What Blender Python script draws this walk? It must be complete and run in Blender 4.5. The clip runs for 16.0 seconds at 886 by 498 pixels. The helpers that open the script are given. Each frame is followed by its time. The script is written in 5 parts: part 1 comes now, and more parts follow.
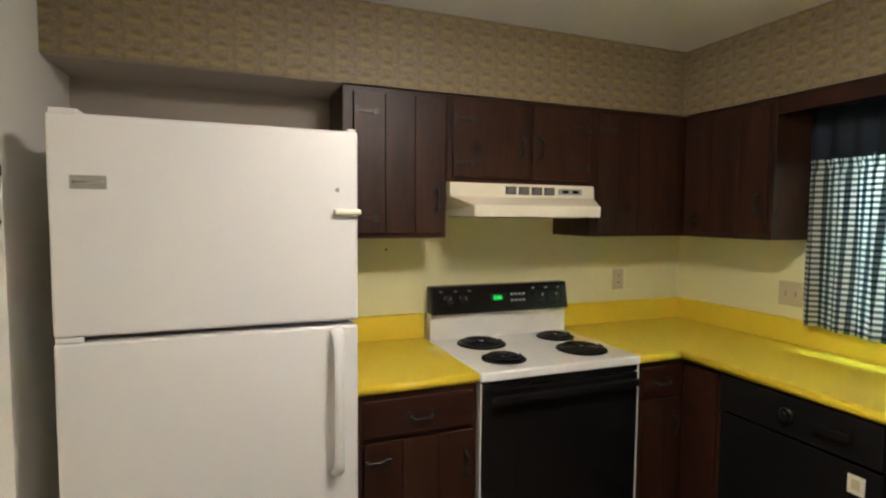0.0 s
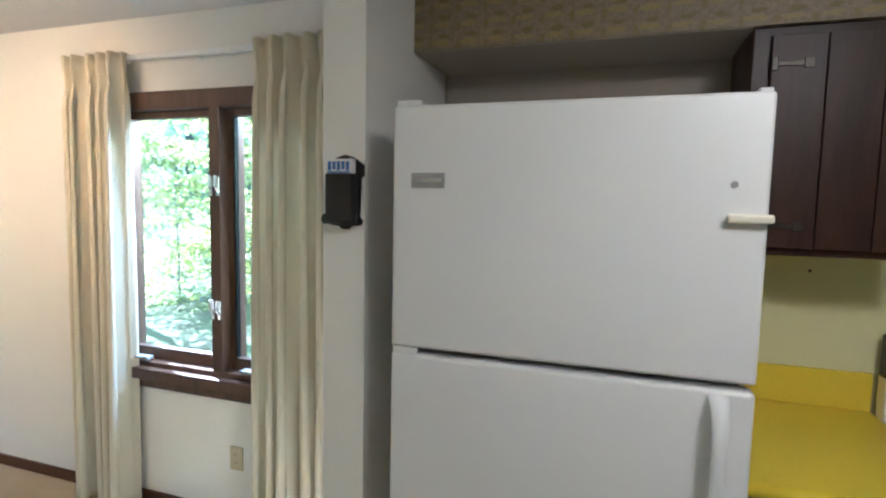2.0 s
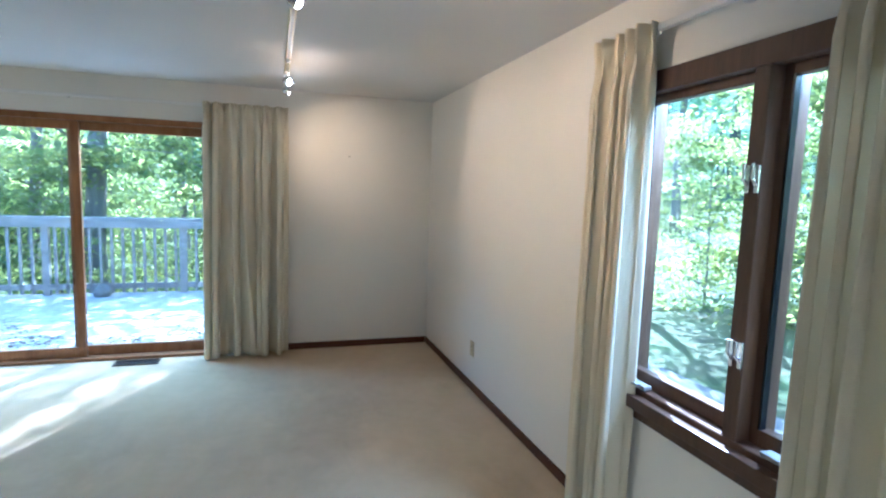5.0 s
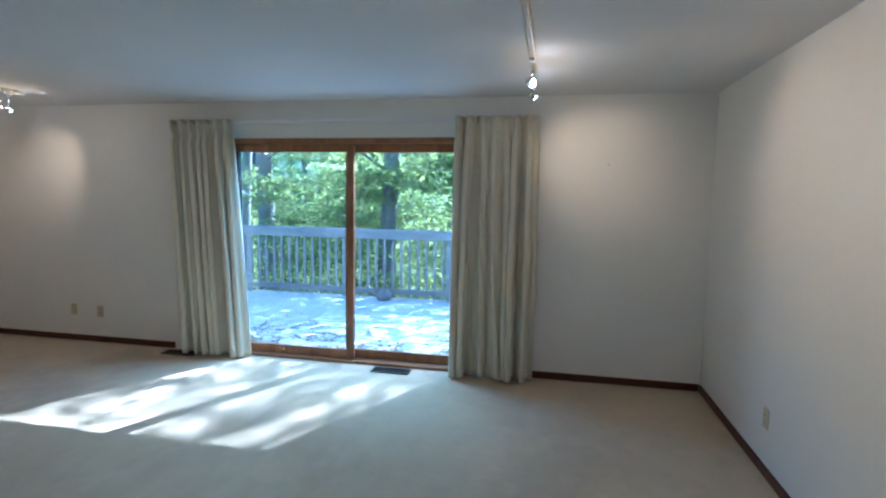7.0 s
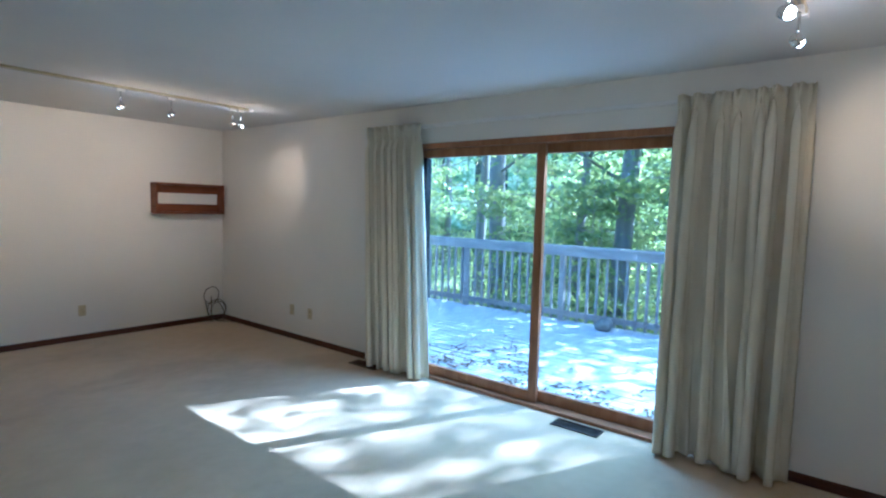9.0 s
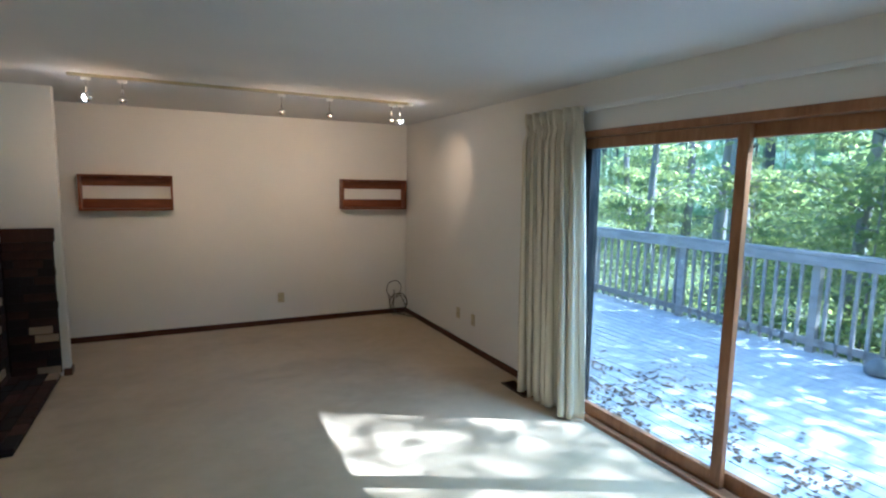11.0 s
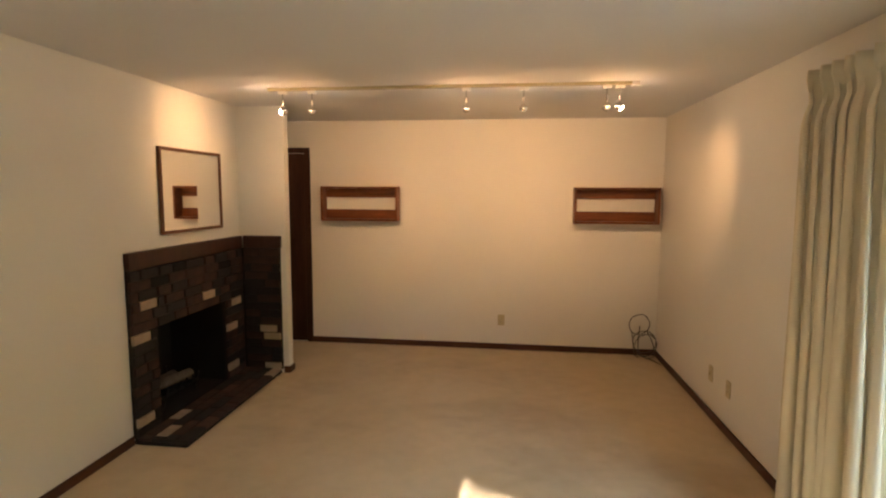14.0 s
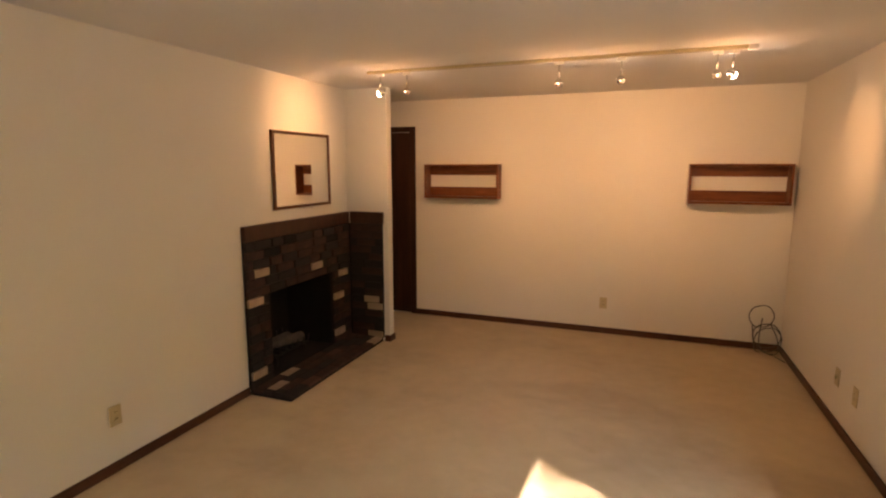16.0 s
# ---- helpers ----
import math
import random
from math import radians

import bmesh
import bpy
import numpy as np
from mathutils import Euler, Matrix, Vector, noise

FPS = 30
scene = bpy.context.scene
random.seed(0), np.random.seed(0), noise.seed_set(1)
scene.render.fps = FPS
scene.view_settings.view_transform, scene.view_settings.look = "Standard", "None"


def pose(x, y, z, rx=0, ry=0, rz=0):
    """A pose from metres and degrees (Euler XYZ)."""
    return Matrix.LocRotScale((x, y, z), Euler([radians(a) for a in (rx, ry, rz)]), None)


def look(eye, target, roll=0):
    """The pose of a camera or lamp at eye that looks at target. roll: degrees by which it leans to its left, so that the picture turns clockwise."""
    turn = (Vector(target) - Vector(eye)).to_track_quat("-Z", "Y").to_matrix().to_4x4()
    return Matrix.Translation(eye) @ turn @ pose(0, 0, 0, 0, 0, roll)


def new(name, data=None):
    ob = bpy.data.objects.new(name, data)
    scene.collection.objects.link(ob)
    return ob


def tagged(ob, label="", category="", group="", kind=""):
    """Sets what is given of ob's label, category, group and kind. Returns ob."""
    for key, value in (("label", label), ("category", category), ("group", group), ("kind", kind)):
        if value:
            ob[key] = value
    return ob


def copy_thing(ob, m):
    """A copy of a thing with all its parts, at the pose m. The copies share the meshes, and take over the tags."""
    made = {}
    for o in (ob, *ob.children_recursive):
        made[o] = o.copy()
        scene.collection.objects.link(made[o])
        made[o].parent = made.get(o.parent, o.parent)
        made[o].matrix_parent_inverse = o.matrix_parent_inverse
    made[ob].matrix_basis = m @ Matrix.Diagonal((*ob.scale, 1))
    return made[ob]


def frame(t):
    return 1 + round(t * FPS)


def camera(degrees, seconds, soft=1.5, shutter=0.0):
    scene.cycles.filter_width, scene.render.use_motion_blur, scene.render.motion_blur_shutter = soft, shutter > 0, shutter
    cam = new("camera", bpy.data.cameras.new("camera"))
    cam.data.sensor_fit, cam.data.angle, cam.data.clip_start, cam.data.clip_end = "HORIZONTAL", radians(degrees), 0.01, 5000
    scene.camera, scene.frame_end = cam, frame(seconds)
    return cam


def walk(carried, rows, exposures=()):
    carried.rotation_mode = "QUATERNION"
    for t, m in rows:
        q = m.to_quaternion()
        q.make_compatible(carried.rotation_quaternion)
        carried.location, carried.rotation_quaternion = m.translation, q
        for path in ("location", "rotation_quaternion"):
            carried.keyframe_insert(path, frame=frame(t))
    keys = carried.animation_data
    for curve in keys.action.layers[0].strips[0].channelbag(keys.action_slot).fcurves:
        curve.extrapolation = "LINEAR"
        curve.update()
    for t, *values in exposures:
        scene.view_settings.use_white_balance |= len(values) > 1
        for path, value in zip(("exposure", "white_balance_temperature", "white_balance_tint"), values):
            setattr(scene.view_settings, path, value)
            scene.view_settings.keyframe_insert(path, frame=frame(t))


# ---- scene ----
cam = camera(80, 16.0, 2.2)
PATH = [
    (0, (0.578, 0.401, 1.548), (1.313, 2.257, 1.419), 0.5),
    (0.5, (0.642, 0.527, 1.564), (1.077, 2.474, 1.418), 1.0),
    (1, (0.719, 0.626, 1.580), (0.772, 2.618, 1.407), 1.3),
    (1.5, (0.730, 0.729, 1.575), (0.423, 2.698, 1.400), 1.5),
    (2, (0.662, 0.854, 1.572), (0.032, 2.745, 1.400), 1.2),
    (2.5, (0.581, 0.973, 1.573), (-0.334, 2.744, 1.402), 1.4),
    (3, (0.513, 1.074, 1.574), (-0.668, 2.678, 1.394), 1.5),
    (3.5, (0.457, 1.176, 1.580), (-0.974, 2.560, 1.385), 1.6),
    (4, (0.397, 1.252, 1.574), (-1.241, 2.380, 1.363), 1.8),
    (4.5, (0.308, 1.312, 1.554), (-1.483, 2.179, 1.342), 2.0),
    (7, (-0.328, 1.599, 1.572), (-2.279, 1.206, 1.376), 1.0),
    (7.5, (-0.566, 1.642, 1.538), (-2.455, 1.009, 1.366), 1.2),
    (8, (-0.783, 1.682, 1.534), (-2.594, 0.850, 1.371), 0.9),
    (8.5, (-1.067, 1.723, 1.540), (-2.766, 0.679, 1.384), 1.3),
    (9, (-1.320, 1.721, 1.528), (-2.886, 0.487, 1.373), 1.6),
    (11.5, (-2.535, 1.503, 1.717), (-3.227, -0.356, 1.465), 0.9),
    (12, (-2.748, 1.348, 1.697), (-3.250, -0.572, 1.449), 0.9),
    (12.5, (-2.958, 1.182, 1.688), (-3.263, -0.779, 1.440), 0.6),
    (13, (-3.129, 1.017, 1.683), (-3.239, -0.967, 1.452), 0.8),
    (13.5, (-3.267, 0.892, 1.682), (-3.191, -1.094, 1.460), 0.6),
    (14, (-3.394, 0.803, 1.681), (-3.148, -1.170, 1.466), 0.3),
    (14.5, (-3.497, 0.758, 1.687), (-3.114, -1.193, 1.472), 0.2),
    (15, (-3.576, 0.749, 1.687), (-3.070, -1.174, 1.467), 0.1),
    (15.5, (-3.624, 0.756, 1.692), (-3.013, -1.132, 1.446), 0.0),
    (16, (-3.660, 0.757, 1.707), (-2.960, -1.092, 1.399), -0.0),
]
EXPOSURES = [
    (0.0, 4.35, 5250, 14),
    (1.0, 4.3, 5000, 13),
    (2.0, 3.85, 4600, 11),
    (3.0, 3.4, 4400, 10),
    (3.5, 3.4, 4400, 10),
    (4.5, 3.35, 4300, 10),
    (7.0, 2.8, 4000, 8),
    (9.0, 2.8, 3900, 8),
    (11.5, 2.68, 4650, 10),
    (12.5, 2.72, 5150, 11),
    (13.0, 2.85, 5300, 13),
    (14.0, 3.15, 6550, 20),
    (16.0, 3.12, 7500, 32),
]
walk(cam, [(t, look(eye, target, roll)) for t, eye, target, roll in PATH], EXPOSURES)

# ---- world, sun, large lights ----
SUN_DIR = Vector((1.88, -0.94, -1.99)).normalized()
SUN_AZ = math.atan2(-SUN_DIR.x, -SUN_DIR.y)
world = bpy.data.worlds.new("world")
scene.world = world
world.use_nodes = True
wn = world.node_tree
sky = wn.nodes.new("ShaderNodeTexSky")
sky.sky_type = "NISHITA"
sky.sun_disc = False
sky.sun_elevation = math.asin(-SUN_DIR.z)
sky.sun_rotation = SUN_AZ
wn.links.new(sky.outputs[0], wn.nodes["Background"].inputs["Color"])
wn.nodes["Background"].inputs["Strength"].default_value = 0.15

sun = new("sun", bpy.data.lights.new("sun", "SUN"))
sun.data.energy, sun.data.angle, sun.data.color = 5.0, radians(0.6), (1.0, 0.95, 0.86)
sun.matrix_world = look((-20, 10, 22), (-20 + SUN_DIR.x, 10 + SUN_DIR.y, 22 + SUN_DIR.z))


def area(name, eye, target, w, h, watts, color):
    li = bpy.data.lights.new(name, "AREA")
    li.shape, li.size, li.size_y, li.energy, li.color = "RECTANGLE", w, h, watts, color
    ob = new(name, li)
    ob.matrix_world = look(eye, target)
    return ob


# Area lamps added outside the openings, standing in for the sky's light.
area("sky_fill_door", (-5.20, -0.23, 2.2), (-3.6, -0.25, 0.3), 2.3, 0.3, 12, (0.60, 0.86, 1.0))
area("sky_fill_kitchen", (3.45, 1.28, 1.75), (2.0, 1.28, 1.0), 0.9, 0.7, 5, (0.7, 0.88, 1.0))
area("sky_fill_window", (-1.18, 3.2, 2.16), (-1.2, 1.6, 0.4), 1.0, 0.3, 11, (0.8, 0.93, 1.0))

# ---- materials ----


def mat_base(name):
    m = bpy.data.materials.new(name)
    m.use_nodes = True
    nt = m.node_tree
    return m, nt, nt.nodes["Principled BSDF"]


def node(nt, kind, **sets):
    n = nt.nodes.new(kind)
    for k, v in sets.items():
        n.inputs[k.replace("_", " ")].default_value = v
    return n


def coords(nt, scale=(1, 1, 1), kind="Object"):
    tc = nt.nodes.new("ShaderNodeTexCoord")
    mp = nt.nodes.new("ShaderNodeMapping")
    mp.inputs["Scale"].default_value = scale
    nt.links.new(tc.outputs[kind], mp.inputs["Vector"])
    return mp.outputs[0]


def ramp(nt, fac, stops):
    r = nt.nodes.new("ShaderNodeValToRGB")
    while len(r.color_ramp.elements) < len(stops):
        r.color_ramp.elements.new(0.5)
    for e, (p, c) in zip(r.color_ramp.elements, stops):
        e.position, e.color = p, (*c, 1)
    nt.links.new(fac, r.inputs[0])
    return r.outputs[0]


def math_node(nt, op, a, b=None):
    n = nt.nodes.new("ShaderNodeMath")
    n.operation = op
    for k, v in enumerate((a, b)):
        if v is None:
            continue
        if isinstance(v, (int, float)):
            n.inputs[k].default_value = v
        else:
            nt.links.new(v, n.inputs[k])
    return n.outputs[0]


def mix(nt, fac, a, b, blend="MIX"):
    n = nt.nodes.new("ShaderNodeMix")
    n.data_type, n.blend_type = "RGBA", blend
    for i, v in ((0, fac), (6, a), (7, b)):
        if isinstance(v, (int, float)):
            n.inputs[i].default_value = v
        elif isinstance(v, tuple):
            n.inputs[i].default_value = (*v, 1)
        else:
            nt.links.new(v, n.inputs[i])
    return n.outputs[2]


def bump(nt, bsdf, height, strength, dist):
    b = nt.nodes.new("ShaderNodeBump")
    b.inputs["Strength"].default_value, b.inputs["Distance"].default_value = strength, dist
    nt.links.new(height, b.inputs["Height"])
    nt.links.new(b.outputs[0], bsdf.inputs["Normal"])


def noise_tex(nt, vec, scale, detail=4.0, rough=0.5):
    n = node(nt, "ShaderNodeTexNoise", Scale=scale, Detail=detail, Roughness=rough)
    nt.links.new(vec, n.inputs["Vector"])
    return n.outputs["Fac"]


def surface(name, color, rough=0.5, var=0.08, scale=6.0, fine=120.0, relief=0.15, dist=0.002, metal=0.0, stretch=(1, 1, 1), tint=None, coat=0.0, coords_kind="Object"):
    """A plain material with large and fine variation of tone, gloss and relief."""
    m, nt, b = mat_base(name)
    v = coords(nt, stretch, coords_kind)
    big, small = noise_tex(nt, v, scale, 3), noise_tex(nt, v, fine, 5, 0.6)
    dark = tuple(c * (1 - var) for c in color)
    light = tuple(min(1, c * (1 + var)) for c in (tint or color))
    c1 = ramp(nt, big, [(0.3, dark), (0.7, light)])
    c2 = mix(nt, 0.25, c1, ramp(nt, small, [(0.3, tuple(c * (1 - 1.5 * var) for c in color)), (0.7, light)]))
    nt.links.new(c2, b.inputs["Base Color"])
    rr = math_node(nt, "ADD", math_node(nt, "MULTIPLY", big, 0.12), rough - 0.06)
    nt.links.new(rr, b.inputs["Roughness"])
    b.inputs["Metallic"].default_value = metal
    b.inputs["Coat Weight"].default_value = coat
    if relief:
        bump(nt, b, small, relief, dist)
    return m


def wood(name, dark, light, grain=(1, 1, 12), scale=3.0, rough=0.4, knots=False, relief=0.2):
    """Stained timber: streaks along the axis whose stretch is small, tone by piece."""
    m, nt, b = mat_base(name)
    v = coords(nt, grain)
    inf = nt.nodes.new("ShaderNodeObjectInfo")
    sh = nt.nodes.new("ShaderNodeVectorMath")
    sh.operation = "ADD"
    nt.links.new(v, sh.inputs[0])
    nt.links.new(math_node(nt, "MULTIPLY", inf.outputs["Random"], 40.0), sh.inputs[1])
    n1 = noise_tex(nt, sh.outputs[0], scale, 6, 0.65)
    n2 = noise_tex(nt, sh.outputs[0], scale * 7, 4, 0.7)
    c = ramp(nt, math_node(nt, "ADD", math_node(nt, "MULTIPLY", n1, 0.7), math_node(nt, "MULTIPLY", n2, 0.3)), [(0.32, dark), (0.68, light)])
    if knots:
        vo = node(nt, "ShaderNodeTexVoronoi", Scale=4.0)
        nt.links.new(coords(nt, (1, 1, 0.7)), vo.inputs["Vector"])
        k = ramp(nt, vo.outputs["Distance"], [(0.05, (1, 1, 1)), (0.14, (0, 0, 0))])
        c = mix(nt, k, c, tuple(x * 0.35 for x in dark))
    nt.links.new(c, b.inputs["Base Color"])
    b.inputs["Specular IOR Level"].default_value = 0.32
    nt.links.new(math_node(nt, "ADD", math_node(nt, "MULTIPLY", n1, 0.25), rough - 0.12), b.inputs["Roughness"])
    bump(nt, b, n2, relief, 0.001)
    return m


def carpet_mat():
    m, nt, b = mat_base("carpet")
    v = coords(nt)
    big = noise_tex(nt, v, 0.9, 4, 0.6)
    mid = noise_tex(nt, v, 7, 4, 0.6)
    fine = noise_tex(nt, v, 260, 3, 0.7)
    tuft = node(nt, "ShaderNodeTexVoronoi", Scale=150.0)
    nt.links.new(v, tuft.inputs["Vector"])
    c = ramp(nt, big, [(0.35, (0.50, 0.365, 0.18)), (0.65, (0.67, 0.515, 0.29))])
    spill = noise_tex(nt, coords(nt, (0.55, 0.8, 1)), 1.3, 5, 0.62)
    c = mix(nt, math_node(nt, "MULTIPLY", ramp(nt, spill, [(0.50, (0, 0, 0)), (0.62, (1, 1, 1))]), 0.75), c, (0.36, 0.25, 0.12))
    c = mix(nt, 0.3, c, ramp(nt, mid, [(0.35, (0.47, 0.355, 0.195)), (0.65, (0.68, 0.54, 0.34))]))
    c = mix(nt, 0.3, c, ramp(nt, fine, [(0.3, (0.33, 0.26, 0.17)), (0.7, (0.64, 0.525, 0.38))]))
    nt.links.new(c, b.inputs["Base Color"])
    b.inputs["Roughness"].default_value = 0.95
    b.inputs["Sheen Weight"].default_value = 0.2
    h = math_node(nt, "ADD", math_node(nt, "MULTIPLY", tuft.outputs["Distance"], 0.6), fine)
    bump(nt, b, math_node(nt, "ADD", h, math_node(nt, "MULTIPLY", mid, 2.0)), 0.5, 0.004)
    return m


def wallpaper_mat():
    """Taupe paper with small olive leaves, level and upright by turns, on a mottled ground."""
    m, nt, b = mat_base("wallpaper")
    tc = nt.nodes.new("ShaderNodeTexCoord")
    sep = nt.nodes.new("ShaderNodeSeparateXYZ")
    nt.links.new(tc.outputs["Object"], sep.inputs[0])
    u0 = math_node(nt, "ADD", sep.outputs[0], sep.outputs[1])
    com = nt.nodes.new("ShaderNodeCombineXYZ")
    nt.links.new(u0, com.inputs[0])
    nt.links.new(sep.outputs[2], com.inputs[1])
    wob = noise_tex(nt, com.outputs[0], 34, 3, 0.6)
    wob2 = noise_tex(nt, com.outputs[0], 27, 2, 0.6)
    u = math_node(nt, "ADD", u0, math_node(nt, "MULTIPLY", math_node(nt, "SUBTRACT", wob, 0.5), 0.022))
    v = math_node(nt, "ADD", sep.outputs[2], math_node(nt, "MULTIPLY", math_node(nt, "SUBTRACT", wob2, 0.5), 0.022))

    def leaf(du, dv, rx, ry):
        a = math_node(nt, "SUBTRACT", math_node(nt, "FRACT", math_node(nt, "ADD", math_node(nt, "MULTIPLY", u, 1 / 0.088), du)), 0.5)
        c = math_node(nt, "SUBTRACT", math_node(nt, "FRACT", math_node(nt, "ADD", math_node(nt, "MULTIPLY", v, 1 / 0.056), dv)), 0.5)
        a = math_node(nt, "POWER", math_node(nt, "MULTIPLY", a, 0.088 / rx), 2.0)
        c = math_node(nt, "POWER", math_node(nt, "MULTIPLY", c, 0.056 / ry), 2.0)
        return ramp(nt, math_node(nt, "ADD", a, c), [(0.35, (1, 1, 1)), (1.0, (0, 0, 0))])

    ground = ramp(nt, noise_tex(nt, com.outputs[0], 70, 4, 0.7), [(0.35, (0.185, 0.145, 0.085)), (0.65, (0.275, 0.22, 0.135))])
    ground = mix(nt, math_node(nt, "MULTIPLY", leaf(0.1, 0.35, 0.034, 0.010), 0.6), ground, (0.33, 0.255, 0.07))
    c = mix(nt, math_node(nt, "MULTIPLY", leaf(0, 0, 0.023, 0.009), 0.8), ground, (0.17, 0.125, 0.035))
    c = mix(nt, math_node(nt, "MULTIPLY", leaf(0.5, 0.5, 0.009, 0.018), 0.7), c, (0.20, 0.145, 0.04))
    nt.links.new(c, b.inputs["Base Color"])
    b.inputs["Roughness"].default_value = 0.55
    bump(nt, b, wob, 0.1, 0.001)
    return m


def gingham_mat():
    m, nt, b = mat_base("gingham")
    tc = nt.nodes.new("ShaderNodeTexCoord")
    sep = nt.nodes.new("ShaderNodeSeparateXYZ")
    nt.links.new(tc.outputs["UV"], sep.inputs[0])

    def band(o, n):
        return math_node(nt, "GREATER_THAN", math_node(nt, "FRACT", math_node(nt, "MULTIPLY", o, n)), 0.5)

    a, c = band(sep.outputs[0], 64.0), band(sep.outputs[1], 31.0)
    s = math_node(nt, "MULTIPLY", math_node(nt, "ADD", a, c), 0.5)
    col = ramp(nt, s, [(0.1, (0.78, 0.77, 0.66)), (0.5, (0.14, 0.18, 0.17)), (0.9, (0.02, 0.035, 0.045))])
    nt.links.new(col, b.inputs["Base Color"])
    b.inputs["Roughness"].default_value = 0.9
    tr = nt.nodes.new("ShaderNodeBsdfTranslucent")
    nt.links.new(col, tr.inputs[0])
    mx = nt.nodes.new("ShaderNodeMixShader")
    mx.inputs[0].default_value = 0.45
    out = nt.nodes["Material Output"]
    nt.links.new(b.outputs[0], mx.inputs[1])
    nt.links.new(tr.outputs[0], mx.inputs[2])
    nt.links.new(mx.outputs[0], out.inputs[0])
    return m


def cloth(name, color, light=0.25):
    m, nt, b = mat_base(name)
    v = coords(nt)
    f = noise_tex(nt, v, 400, 3, 0.7)
    g = noise_tex(nt, v, 5, 3)
    c = mix(nt, 0.5, ramp(nt, f, [(0.3, tuple(x * 0.85 for x in color)), (0.7, color)]), ramp(nt, g, [(0.3, tuple(x * 0.9 for x in color)), (0.7, color)]))
    nt.links.new(c, b.inputs["Base Color"])
    b.inputs["Roughness"].default_value = 0.9
    bump(nt, b, f, 0.3, 0.001)
    tr = nt.nodes.new("ShaderNodeBsdfTranslucent")
    nt.links.new(c, tr.inputs[0])
    mx = nt.nodes.new("ShaderNodeMixShader")
    mx.inputs[0].default_value = light
    nt.links.new(b.outputs[0], mx.inputs[1])
    nt.links.new(tr.outputs[0], mx.inputs[2])
    nt.links.new(mx.outputs[0], nt.nodes["Material Output"].inputs[0])
    return m


def glass_mat():
    m = bpy.data.materials.new("pane_glass")
    m.use_nodes = True
    nt = m.node_tree
    nt.nodes.clear()
    out = nt.nodes.new("ShaderNodeOutputMaterial")
    t = nt.nodes.new("ShaderNodeBsdfTransparent")
    t.inputs[0].default_value = (0.95, 0.98, 0.97, 1)
    g = nt.nodes.new("ShaderNodeBsdfGlossy")
    g.inputs["Roughness"].default_value = 0.02
    f = nt.nodes.new("ShaderNodeLayerWeight")
    f.inputs["Blend"].default_value = 0.5
    mx = nt.nodes.new("ShaderNodeMixShader")
    nt.links.new(math_node(nt, "ADD", math_node(nt, "MULTIPLY", math_node(nt, "POWER", f.outputs["Facing"], 4.0), 0.5), 0.03), mx.inputs[0])
    nt.links.new(t.outputs[0], mx.inputs[1])
    nt.links.new(g.outputs[0], mx.inputs[2])
    nt.links.new(mx.outputs[0], out.inputs[0])
    return m


def leaf_mat(name, a, b_, through_=0.45):
    m, nt, b = mat_base(name)
    geo = nt.nodes.new("ShaderNodeNewGeometry")
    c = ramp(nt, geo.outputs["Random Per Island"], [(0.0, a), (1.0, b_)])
    # Coarse noise paints sunlit and shaded clumps, mixing in the darker leaf tone.
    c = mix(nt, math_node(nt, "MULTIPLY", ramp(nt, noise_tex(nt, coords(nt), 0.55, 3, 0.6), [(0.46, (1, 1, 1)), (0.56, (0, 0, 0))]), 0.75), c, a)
    nt.links.new(c, b.inputs["Base Color"])
    b.inputs["Roughness"].default_value = 0.5
    tr = nt.nodes.new("ShaderNodeBsdfTranslucent")
    nt.links.new(mix(nt, 1.0, c, (1.5, 1.45, 0.85), "MULTIPLY"), tr.inputs[0])
    mx = nt.nodes.new("ShaderNodeMixShader")
    mx.inputs[0].default_value = through_
    nt.links.new(b.outputs[0], mx.inputs[1])
    nt.links.new(tr.outputs[0], mx.inputs[2])
    nt.links.new(mx.outputs[0], nt.nodes["Material Output"].inputs[0])
    return m


def glow(name, color, strength):
    m, nt, b = mat_base(name)
    b.inputs["Base Color"].default_value = (*color, 1)
    b.inputs["Emission Color"].default_value = (*color, 1)
    b.inputs["Emission Strength"].default_value = strength
    return m


M_WALL = surface("wall_paint", (0.80, 0.775, 0.705), 0.7, 0.02, 2.0, 90, 0.12, 0.001)
M_KWALL = surface("kitchen_wall_paint", (0.75, 0.715, 0.39), 0.6, 0.03, 2.0, 90, 0.12, 0.001)
M_CEIL = surface("ceiling_paint", (0.70, 0.69, 0.67), 0.85, 0.03, 1.5, 70, 0.35, 0.003)
M_CARPET = carpet_mat()
M_PAPER = wallpaper_mat()
M_GINGHAM = gingham_mat()
M_DRAPE = cloth("drape_cloth", (0.84, 0.775, 0.59), 0.16)
M_GLASS = glass_mat()
M_CAB = wood("cabinet_wood", (0.012, 0.0048, 0.003), (0.056, 0.021, 0.010), (5, 5, 0.7), 3, 0.40, True)
M_CABH = wood("cabinet_wood_level", (0.012, 0.0045, 0.003), (0.048, 0.016, 0.009), (0.8, 5, 5), 3, 0.36)
M_MFRAME = wood("mirror_frame_wood", (0.06, 0.022, 0.01), (0.16, 0.062, 0.027), (5, 5, 5), 3, 0.5)
M_TRIM = wood("trim_wood", (0.040, 0.015, 0.0075), (0.115, 0.044, 0.021), (0.7, 0.7, 6), 3, 0.45)
M_DOORWD = wood("door_wood", (0.028, 0.012, 0.008), (0.075, 0.032, 0.02), (5, 5, 0.5), 2.5, 0.4)
M_FRAME = wood("window_wood", (0.048, 0.026, 0.016), (0.125, 0.068, 0.04), (4, 4, 0.6), 3, 0.42)
